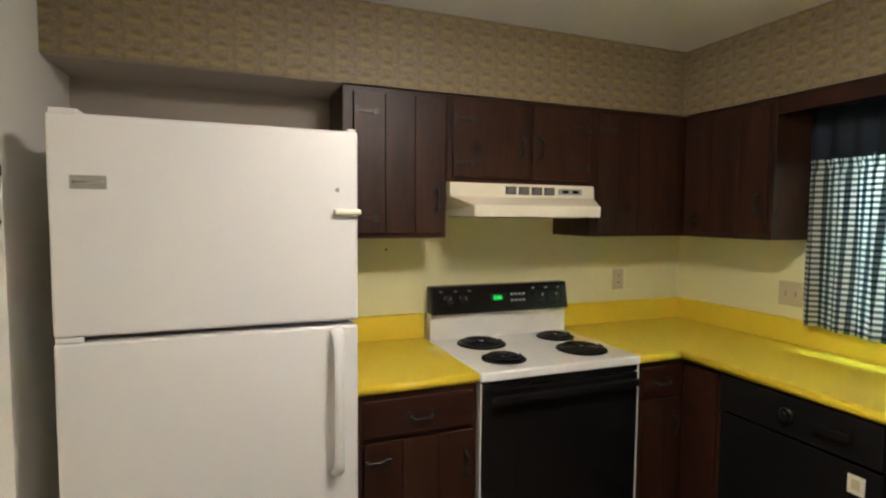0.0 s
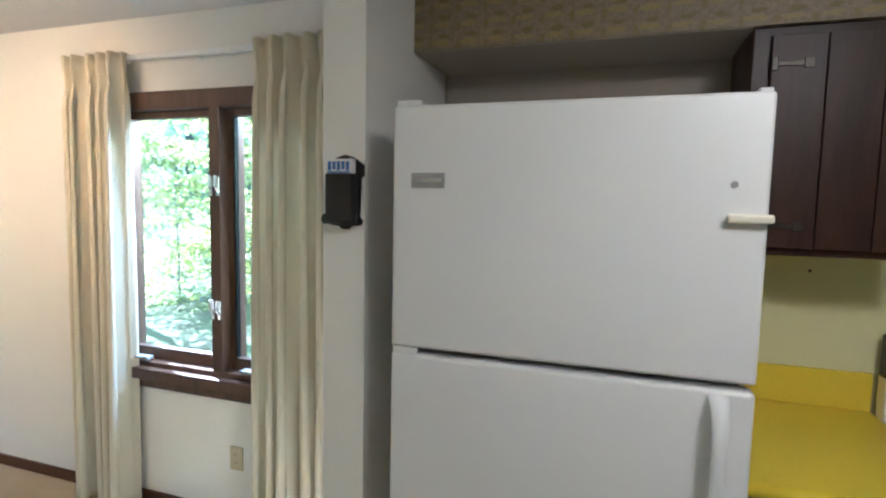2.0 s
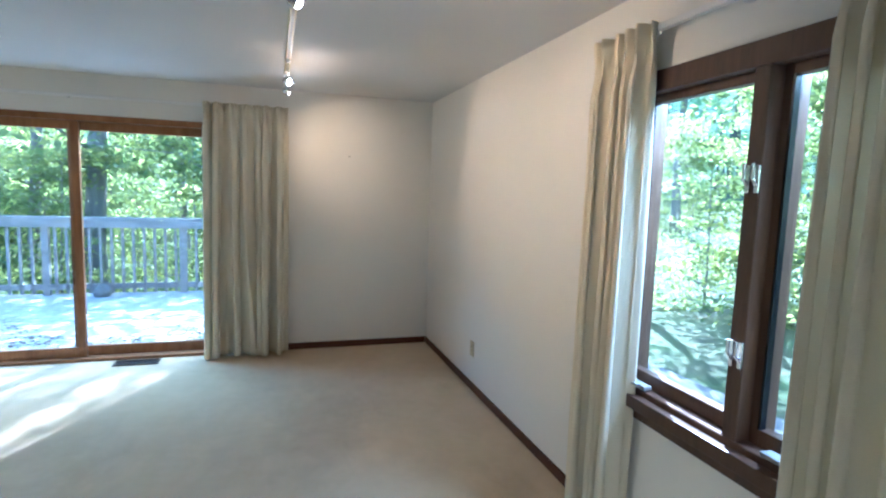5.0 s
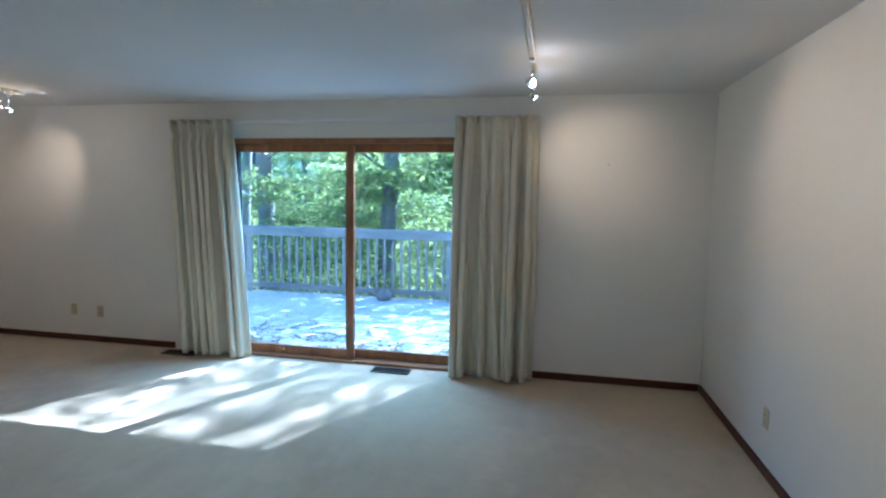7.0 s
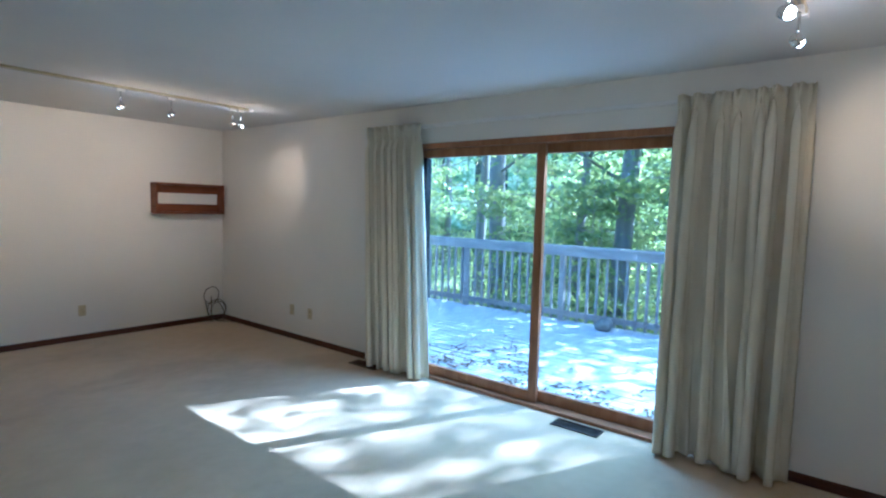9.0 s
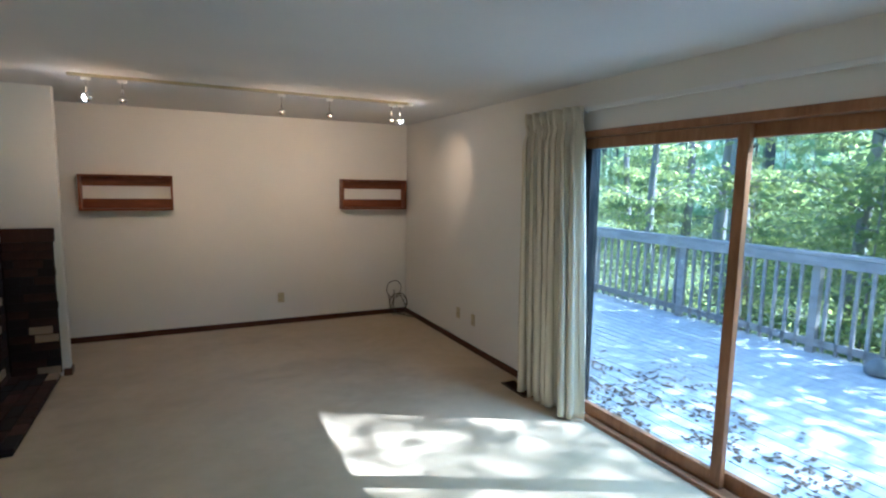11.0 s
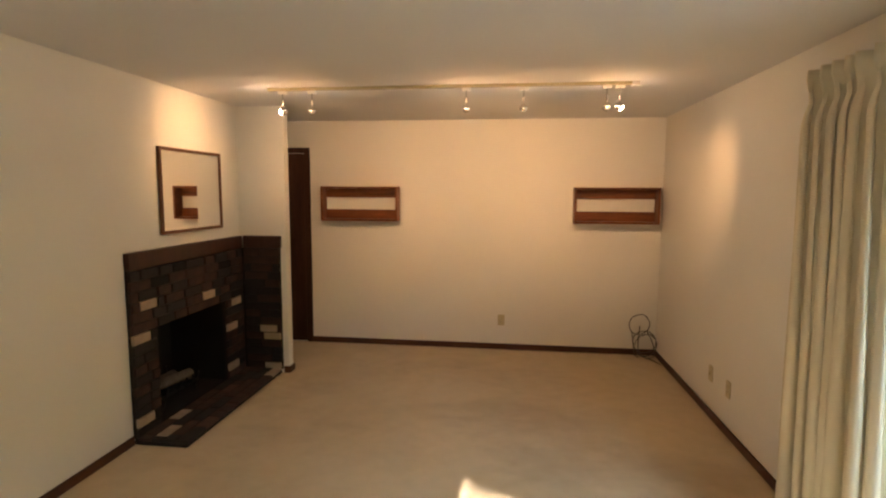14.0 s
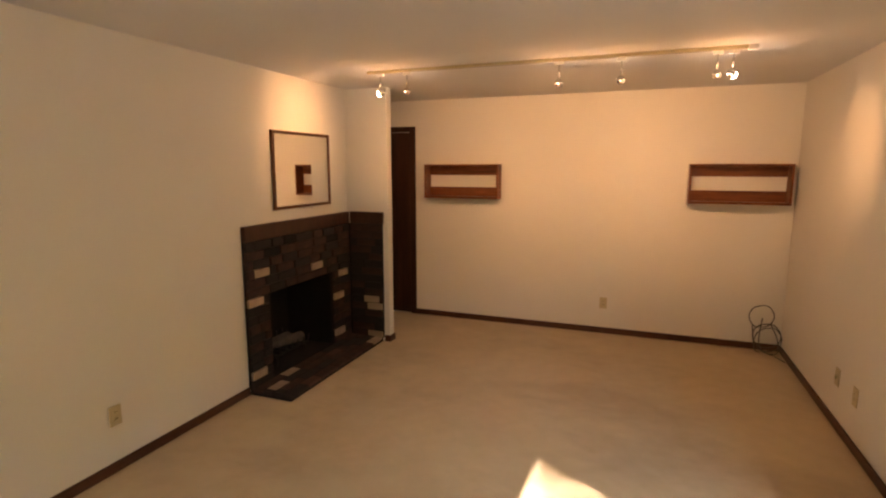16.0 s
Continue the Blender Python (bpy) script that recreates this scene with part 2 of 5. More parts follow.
M_SLIDER = wood("slider_wood", (0.19, 0.088, 0.036), (0.38, 0.19, 0.085), (4, 4, 0.6), 3, 0.4)
M_SHELF = wood("shelf_wood", (0.085, 0.024, 0.009), (0.28, 0.095, 0.036), (0.8, 5, 6), 3, 0.4)
M_YELLOW = surface("yellow_laminate", (0.78, 0.60, 0.015), 0.36, 0.012, 1, 200, 0.03, 0.0005)
M_FRIDGE = surface("fridge_enamel", (0.74, 0.73, 0.71), 0.35, 0.015, 3, 350, 0.25, 0.0006)
M_WHITE = surface("white_enamel", (0.80, 0.79, 0.74), 0.22, 0.02, 4, 200, 0.03, 0.0005, coat=0.3)
M_CREAM = surface("cream_enamel", (0.76, 0.71, 0.55), 0.3, 0.02, 4, 200, 0.03, 0.0005)
M_BLACK = surface("black_gloss", (0.008, 0.0077, 0.0077), 0.22, 0.1, 4, 100, 0.02, 0.0005)
M_BLACK.node_tree.nodes["Principled BSDF"].inputs["Specular IOR Level"].default_value = 0.3
M_IRON = surface("black_iron", (0.02, 0.019, 0.018), 0.45, 0.2, 20, 200, 0.3, 0.001, metal=0.4)
M_ANTIQUE = surface("antique_metal", (0.055, 0.048, 0.04), 0.4, 0.2, 30, 200, 0.3, 0.001, metal=0.9)
M_SOFFIT = surface("soffit_tan", (0.40, 0.355, 0.29), 0.7, 0.05, 2, 90, 0.12, 0.001)
M_COIL = surface("element_coil", (0.012, 0.011, 0.011), 0.5, 0.2, 20, 200, 0.2, 0.001, metal=0.5)
M_CHROME = surface("chrome", (0.7, 0.7, 0.7), 0.15, 0.04, 10, 100, 0.02, 0.0005, metal=1.0)
M_GREY = surface("grey_plastic", (0.30, 0.29, 0.27), 0.45, 0.05, 10, 150, 0.05, 0.0005)
M_GASKET = surface("grey_gasket", (0.22, 0.22, 0.22), 0.6, 0.05, 10, 150, 0.05, 0.0005)
M_PLATE = surface("ivory_plastic", (0.55, 0.48, 0.29), 0.4, 0.03, 10, 150, 0.03, 0.0005)
M_WHITEPL = surface("white_plastic", (0.80, 0.79, 0.76), 0.4, 0.02, 10, 150, 0.03, 0.0005)
M_BLUE = surface("blue_card", (0.05, 0.16, 0.42), 0.5, 0.05, 10, 150, 0.03, 0.0005)
M_DARKBLUE = cloth("dark_blue_cloth", (0.02, 0.03, 0.045), 0.1)
M_VENT = surface("brown_metal", (0.07, 0.045, 0.03), 0.4, 0.1, 10, 150, 0.05, 0.0005, metal=0.5)
M_BRICK = surface("brick_brown", (0.028, 0.0135, 0.0105), 0.8, 0.3, 8, 60, 0.6, 0.004, tint=(0.05, 0.022, 0.015))
M_BRICKD = surface("brick_dark", (0.012, 0.009, 0.008), 0.75, 0.3, 8, 60, 0.6, 0.004)
M_BRICKM = surface("brick_red", (0.085, 0.042, 0.032), 0.85, 0.25, 8, 60, 0.6, 0.004)
M_BRICKL = surface("brick_pale", (0.40, 0.30, 0.21), 0.85, 0.15, 8, 60, 0.6, 0.004)
M_MORTAR = surface("dark_mortar", (0.014, 0.010, 0.009), 0.95, 0.2, 10, 80, 0.7, 0.004)
M_SOOT = surface("soot", (0.006, 0.0055, 0.005), 0.95, 0.3, 10, 60, 0.6, 0.004)
M_MIRROR = surface("mirror_silver", (0.92, 0.92, 0.90), 0.06, 0.0, 2, 10, 0, 0, metal=1.0)
M_MIRROR.node_tree.nodes["Principled BSDF"].inputs["Roughness"].default_value = 0.0
for lk in list(M_MIRROR.node_tree.links):
    if lk.to_socket.name == "Roughness":
        M_MIRROR.node_tree.links.remove(lk)
M_BULB = glow("lamp_glow", (1.0, 0.86, 0.66), 7.0)
M_GREEN = glow("clock_glow", (0.08, 1.0, 0.10), 0.09)
M_CABLE = surface("grey_cable", (0.09, 0.08, 0.07), 0.5, 0.1, 10, 100, 0.05, 0.0005)
M_DECK = wood("deck_wood", (0.33, 0.32, 0.31), (0.60, 0.585, 0.56), (0.7, 5, 5), 3, 0.8)
M_RAIL = wood("rail_wood", (0.19, 0.172, 0.155), (0.38, 0.35, 0.32), (4, 0.7, 4), 3, 0.8)
M_DEADLEAF = leaf_mat("dead_leaf", (0.06, 0.033, 0.02), (0.24, 0.14, 0.08), 0.12)
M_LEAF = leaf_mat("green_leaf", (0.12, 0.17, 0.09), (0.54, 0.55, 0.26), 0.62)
M_BARK = surface("bark", (0.20, 0.19, 0.175), 0.9, 0.35, 3, 25, 1.0, 0.02, stretch=(3, 3, 0.5))
M_GROUND = surface("forest_floor", (0.07, 0.06, 0.035), 0.95, 0.4, 0.8, 12, 1.0, 0.03, tint=(0.06, 0.09, 0.03))
M_DRIVE = surface("driveway", (0.12, 0.12, 0.125), 0.9, 0.15, 1.5, 60, 0.6, 0.006)
M_ASH = surface("ash", (0.10, 0.09, 0.08), 0.95, 0.4, 12, 60, 0.8, 0.006)
M_ROCK = surface("pale_rock", (0.42, 0.40, 0.37), 0.9, 0.15, 5, 40, 0.8, 0.01)

# ---- building helpers ----


def box(bm, x0, y0, z0, x1, y1, z1):
    vs = [bm.verts.new(p) for p in ((x0, y0, z0), (x1, y0, z0), (x1, y1, z0), (x0, y1, z0), (x0, y0, z1), (x1, y0, z1), (x1, y1, z1), (x0, y1, z1))]
    for f in ((3, 2, 1, 0), (4, 5, 6, 7), (0, 1, 5, 4), (1, 2, 6, 5), (2, 3, 7, 6), (3, 0, 4, 7)):
        bm.faces.new([vs[i] for i in f])
    return bm


def boxes(*rows, bevel=0.0, seg=2):
    bm = bmesh.new()
    for r in rows:
        x0, y0, z0, x1, y1, z1 = r
        box(bm, min(x0, x1), min(y0, y1), min(z0, z1), max(x0, x1), max(y0, y1), max(z0, z1))
    if bevel:
        bmesh.ops.bevel(bm, geom=bm.edges[:], offset=bevel, segments=seg, affect="EDGES", profile=0.6)
    return bm


def rod(bm, a, b, r0, r1=None, n=12, caps=True):
    """A tapered round bar from a to b."""
    a, b = Vector(a), Vector(b)
    r1 = r0 if r1 is None else r1
    q = (b - a).to_track_quat("Z", "Y")
    rings = []
    for c, r in ((a, r0), (b, r1)):
        rings.append([bm.verts.new(c + q @ Vector((r * math.cos(2 * math.pi * k / n), r * math.sin(2 * math.pi * k / n), 0))) for k in range(n)])
    for k in range(n):
        bm.faces.new((rings[0][k], rings[0][(k + 1) % n], rings[1][(k + 1) % n], rings[1][k]))
    if caps:
        bm.faces.new(rings[0][::-1])
        bm.faces.new(rings[1])
    return bm


def tube(bm, pts, r, n=8):
    """A round bar along a line of points, closed at its ends."""
    pts = [Vector(p) for p in pts]
    rings = []
    for k, p in enumerate(pts):
        d = (pts[min(k + 1, len(pts) - 1)] - pts[max(k - 1, 0)]).normalized()
        q = d.to_track_quat("Z", "Y")
        rr = r[k] if isinstance(r, (list, tuple)) else r
        rings.append([bm.verts.new(p + q @ Vector((rr * math.cos(2 * math.pi * j / n), rr * math.sin(2 * math.pi * j / n), 0))) for j in range(n)])
    for s, t in zip(rings, rings[1:]):
        for j in range(n):
            bm.faces.new((s[j], s[(j + 1) % n], t[(j + 1) % n], t[j]))
    bm.faces.new(rings[0][::-1])
    bm.faces.new(rings[-1])
    return bm


def spun(bm, profile, axis_pt, q, n=20):
    """A turned shape: (radius, height) rows round an axis."""
    rings = []
    for r, h in profile:
        rings.append([bm.verts.new(Vector(axis_pt) + q @ Vector((r * math.cos(2 * math.pi * k / n), r * math.sin(2 * math.pi * k / n), h))) for k in range(n)])
    for s, t in zip(rings, rings[1:]):
        for k in range(n):
            bm.faces.new((s[k], s[(k + 1) % n], t[(k + 1) % n], t[k]))
    bm.faces.new(rings[0][::-1])
    bm.faces.new(rings[-1])
    return bm


def base_of(ob):
    v = Vector()
    while ob is not None:
        v += ob.location
        ob = ob.parent
    return v


def part(name, bm, mat, parent=None, label="", smooth=False):
    """One mesh, drawn in world metres, under its thing."""
    bmesh.ops.recalc_face_normals(bm, faces=bm.faces)
    if parent is not None:
        bmesh.ops.translate(bm, verts=bm.verts, vec=-base_of(parent))
    me = bpy.data.meshes.new(name)
    bm.to_mesh(me)
    bm.free()
    me.materials.append(mat)
    if smooth:
        me.shade_smooth()
    ob = new(name, me)
    ob.parent = parent
    if label:
        ob["label"] = label
    return ob


def thing(name, at, label, category, group=""):
    ob = new(name)
    ob.empty_display_size = 0.1
    ob.location = at
    return tagged(ob, label, category, group)


def solid(name, bm, mat, label="", category="", kind="structure"):
    return tagged(part(name, bm, mat), label, category, "", kind)


# ---- the rooms ----
XW, XE, YN, YS, H = -4.93, -0.95, 2.87, -4.78, 2.43
KX, KY, KH = 3.06, 2.82, 2.38
SOFF = 2.06
WIN = (-1.80, -0.43, 0.70, 2.075)
DOOR = (-1.46, 0.98, 0.0, 2.09)
WR = -3.755
T = 0.15

solid("floor", boxes((XW - T, YS - T, -0.12, KX + T, YN + T, 0)), M_CARPET, "beige cut-pile wall-to-wall carpet, slightly soiled", "floor")
# Unseen dark floor sheet, added so the oven door reflects less light.
solid("floor_kitchen", boxes((0.0, -0.6, 0.0005, KX, KY, 0.004)), surface("dark_floor_filler", (0.10, 0.065, 0.04), 0.4, 0.2, 12, 90, 0.1, 0.001), "dark brown kitchen floor sheet, unseen, added to darken reflections", "floor")
solid("ceiling", boxes((XW - T, YS - T, H, -0.06, YN + T, H + 0.15)), M_CEIL, "white painted flat ceiling", "ceiling")
solid("ceiling_kitchen", boxes((-0.06, -1.5, KH, KX + T, YN + T, H + 0.15), (-0.06, YS - T, H, KX + T, -1.5, H + 0.15)), M_CEIL, "white painted kitchen ceiling", "ceiling")
solid("wall_north", boxes((XW - T, YN, 0, WIN[0], YN + T, H), (WIN[1], YN, 0, -0.125, YN + T, H), (WIN[0], YN, 0, WIN[1], YN + T, WIN[2]), (WIN[0], YN, WIN[3], WIN[1], YN + T, H)), M_WALL, "white painted plaster wall", "wall")
solid("wall_west", boxes((XW - T, YS, 0, XW, DOOR[0], H), (XW - T, DOOR[1], 0, XW, YN, H), (XW - T, DOOR[0], DOOR[3], XW, DOOR[1], H)), M_WALL, "white painted plaster wall", "wall")
solid("wall_south", boxes((XW - T, YS - T, 0, KX + T, YS, H)), M_WALL, "white painted plaster wall", "wall")
FB = (-3.41, -2.51, 0.035, 0.74)
solid("wall_east", boxes((XE, WR, 0, XE + 0.2, FB[0] - 0.052, H), (XE, FB[1] + 0.052, 0, XE + 0.2, -0.6, H), (XE, FB[0] - 0.052, 0.902, XE + 0.2, FB[1] + 0.052, H)), M_WALL, "white painted plaster wall", "wall")
solid("wall_return", boxes((-1.392, -3.84, 0, XE + 0.2, WR, H)), M_WALL, "short white painted return wall beside the fireplace", "wall")
solid("wall_hall", boxes((KX, YS, 0, KX + T, -0.6, H)), M_WALL)
solid("wall_kitchen_south", boxes((XE + 0.2, -0.75, 0, KX + T, -0.6, KH + 0.05)), M_WALL)
solid("wall_pier", boxes((-0.125, 2.15, 0, 0.004, YN + T, H)), M_WALL, "narrow white painted wall end beside the refrigerator", "wall")
solid("wall_kitchen_north", boxes((0.004, KY, 0, KX + T, YN + T, KH)), M_KWALL, "cream painted kitchen wall", "wall")
KW = (0.78, 1.85, 1.11, 1.95)
solid("wall_kitchen_east", boxes((KX, -0.6, 0, KX + T, KW[0], KH), (KX, KW[1], 0, KX + T, KY, KH), (KX, KW[0], 0, KX + T, KW[1], KW[2]), (KX, KW[0], KW[3], KX + T, KW[1], KH)), M_KWALL, "cream painted kitchen wall", "wall")
solid("soffit_north", boxes((0.004, 2.49, SOFF, KX, KY, KH)), M_PAPER, "soffit papered in tan with brown sprigs", "soffit")
# Thin sheet, darker and browner than the kitchen wall behind it.
solid("wall_band", boxes((0.006, KY - 0.004, 1.70, 0.98, KY - 0.0005, SOFF - 0.001)), M_SOFFIT, "tan wall band above the refrigerator", "wall")
solid("soffit_east", boxes((2.72, -0.6, SOFF, KX, 2.49, KH)), M_PAPER, "soffit papered in tan with brown sprigs", "soffit")
solid("soffit_underside", boxes((0.006, 2.494, SOFF - 0.003, 0.978, KY, SOFF - 0.001)), M_SOFFIT, "taupe underside of the soffit", "soffit")


def skirting(name, rows):
    solid(name, boxes(*rows, bevel=0.003, seg=1), M_TRIM, "dark-stained wooden baseboard", "baseboard")


B, BH = 0.014, 0.062
skirting("baseboard", [(XW + B, YN - B, 0, -0.125, YN, BH)])
skirting("baseboard", [(XW, YS, 0, XW + B, DOOR[0] - 0.62, BH)])
skirting("baseboard", [(XW, DOOR[1] + 0.02, 0, XW + B, YN - B, BH)])
skirting("baseboard", [(XW + B, YS, 0, -1.236, YS + B, BH)])
skirting("baseboard", [(XE - B, -2.26, 0, XE, -0.6, BH)])
skirting("baseboard", [(-1.392 - B, -3.84 - B, 0, -1.392, WR + B, BH), (-1.392, WR, 0, -1.345, WR + B, BH)])


def casement():
    x0, x1, z0, z1 = WIN
    w = thing("window_1", ((x0 + x1) / 2, YN, z0), "wooden casement window with two sashes, stained brown, both shut", "window")
    w["kind"] = "structure"
    f = 0.055
    part("window_frame", boxes((x0, YN - 0.02, z0, x0 + f, YN + T, z1), (x1 - f, YN - 0.02, z0, x1, YN + T, z1), (x0 + f, YN - 0.02, z1 - 0.085, x1 - f, YN + T, z1), (x0 + f, YN - 0.02, z0, x1 - f, YN + T, z0 + 0.05), bevel=0.003, seg=1), M_FRAME, w, "brown-stained window frame")
    part("window_sill", boxes((x0 - 0.03, YN - 0.06, z0 - 0.03, x1 + 0.03, YN - 0.002, z0 + 0.025), bevel=0.004), M_FRAME, w, "brown-stained window sill")
    part("apron", boxes((x0 - 0.01, YN - 0.02, z0 - 0.085, x1 + 0.01, YN - 0.002, z0 - 0.031), bevel=0.003, seg=1), M_FRAME, w)
    xm = (x0 + x1) / 2 - 0.005
    part("mullion", boxes((xm - 0.03, YN - 0.025, z0 + 0.05, xm + 0.03, YN + T, z1 - 0.085), bevel=0.003, seg=1), M_FRAME, w)
    for a, c in ((x0 + f, xm - 0.03), (xm + 0.03, x1 - f)):
        s = part("sash", boxes((a, YN + 0.03, z0 + 0.05, a + 0.035, YN + 0.075, z1 - 0.085), (c - 0.035, YN + 0.03, z0 + 0.05, c, YN + 0.075, z1 - 0.085), (a + 0.035, YN + 0.03, z0 + 0.05, c - 0.035, YN + 0.075, z0 + 0.11), (a + 0.035, YN + 0.03, z1 - 0.12, c - 0.035, YN + 0.075, z1 - 0.085), bevel=0.002, seg=1), M_FRAME, w, "brown-stained sash")
        p = part("pane", boxes((a + 0.03, YN + 0.05, z0 + 0.1, c - 0.03, YN + 0.054, z1 - 0.11)), M_GLASS, s, "clear glass pane")
        p.visible_shadow = False
        part("gasket", boxes((a + 0.035, YN + 0.026, z0 + 0.11, a + 0.045, YN + 0.05, z1 - 0.12), (c - 0.045, YN + 0.026, z0 + 0.11, c - 0.035, YN + 0.05, z1 - 0.12)), M_BLACK, s, "black glazing strip")
        part("crank", boxes(((a + c) / 2 - 0.2, YN - 0.03, z0 + 0.055, (a + c) / 2 - 0.1, YN + 0.01, z0 + 0.075), ((a + c) / 2 - 0.19, YN - 0.05, z0 + 0.07, (a + c) / 2 - 0.12, YN - 0.03, z0 + 0.082), bevel=0.004), M_GREY, s, "grey metal crank handle")
    for x in (xm - 0.012, xm + 0.022):
        for z in (1.05, 1.63):
            bm = boxes((x - 0.008, YN - 0.034, z - 0.045, x + 0.008, YN - 0.025, z + 0.045), bevel=0.003)
            tube(bm, [(x, YN - 0.034, z - 0.02), (x, YN - 0.05, z), (x + 0.004, YN - 0.055, z + 0.05)], 0.006)
            part("latch", bm, M_CHROME, w, "metal sash latch")


casement()


def slider():
    y0, y1, _, z1 = DOOR
    d = thing("sliding_door", (XW - 0.07, (y0 + y1) / 2, 0), "wooden sliding patio door with two large glass panels, shut", "door")
    d["kind"] = "structure"
    xa, xb = XW - T, XW + 0.012
    part("door_frame", boxes((xa, y0, 0.0, xb, y0 + 0.05, z1), (xa, y1 - 0.05, 0.0, xb, y1, z1), (xa, y0 + 0.05, z1 - 0.05, xb, y1 - 0.05, z1), bevel=0.003, seg=1), M_SLIDER, d, "honey-brown wooden door frame")
    part("threshold", boxes((xa - 0.03, y0 + 0.05, 0.001, xb + 0.03, y1 - 0.05, 0.028), bevel=0.004), M_SLIDER, d, "worn wooden threshold")
    ym = -0.225
    for a, c, x in ((y0 + 0.05, ym + 0.05, XW - 0.05), (ym - 0.05, y1 - 0.05, XW - 0.10)):
        st = 0.065
        p = part("panel", boxes((x, a + (0.012 if c < 0.5 else 0), 0.03, x + 0.042, a + st, z1 - 0.052), (x, c - st, 0.03, x + 0.042, c, z1 - 0.052), (x, a + st, 0.03, x + 0.042, c - st, 0.115), (x, a + st, z1 - 0.125, x + 0.042, c - st, z1 - 0.052), bevel=0.003, seg=1), M_SLIDER, d, "honey-brown wooden door panel")
        g = part("pane", boxes((x + 0.018, a + st - 0.005, 0.11, x + 0.024, c - st + 0.005, z1 - 0.12)), M_GLASS, p, "clear glass pane")
        g.visible_shadow = False
        if c < 0.5:
            part("weather_strip", boxes((xa + 0.002, a, 0.03, x + 0.06, a + 0.011, z1 - 0.052), (x + 0.0425, a + 0.011, 0.03, x + 0.046, a + st - 0.002, z1 - 0.125), (x - 0.002, a + st + 0.0005, 0.116, x + 0.046, a + st + 0.010, z1 - 0.126)), M_SOOT, p, "black weather strip")
            bm = boxes((x + 0.042, a + 0.018, 0.92, x + 0.052, a + 0.05, 1.14), bevel=0.004)
            tube(bm, [(x + 0.05, a + 0.034, 0.94), (x + 0.085, a + 0.034, 0.97), (x + 0.085, a + 0.034, 1.09), (x + 0.05, a + 0.034, 1.12)], 0.009)
            part("door_handle", bm, M_IRON, p, "black pull handle")


slider()


def kitchen_window():
    y0, y1, z0, z1 = KW
    w = thing("window_2", (KX + 0.05, (y0 + y1) / 2, z0), "small white wooden kitchen window behind a checked curtain", "window")
    w["kind"] = "structure"
    part("window_frame", boxes((KX + 0.02, y0, z0, KX + 0.12, y0 + 0.05, z1), (KX + 0.02, y1 - 0.05, z0, KX + 0.12, y1, z1), (KX + 0.02, y0 + 0.05, z0, KX + 0.12, y1 - 0.05, z0 + 0.05), (KX + 0.02, y0 + 0.05, z1 - 0.05, KX + 0.12, y1 - 0.05, z1), (KX + 0.02, (y0 + y1) / 2 - 0.03, z0 + 0.05, KX + 0.12, (y0 + y1) / 2 + 0.03, z1 - 0.05)), M_FRAME, w)
    p = part("pane", boxes((KX + 0.07, y0 + 0.05, z0 + 0.05, KX + 0.075, (y0 + y1) / 2 - 0.03, z1 - 0.05)), M_GLASS, w, "clear glass pane")
    p.visible_shadow = False
    p = part("pane", boxes((KX + 0.07, (y0 + y1) / 2 + 0.03, z0 + 0.05, KX + 0.075, y1 - 0.05, z1 - 0.05)), M_GLASS, w, "clear glass pane")
    p.visible_shadow = False


kitchen_window()

# ---- drapes ----


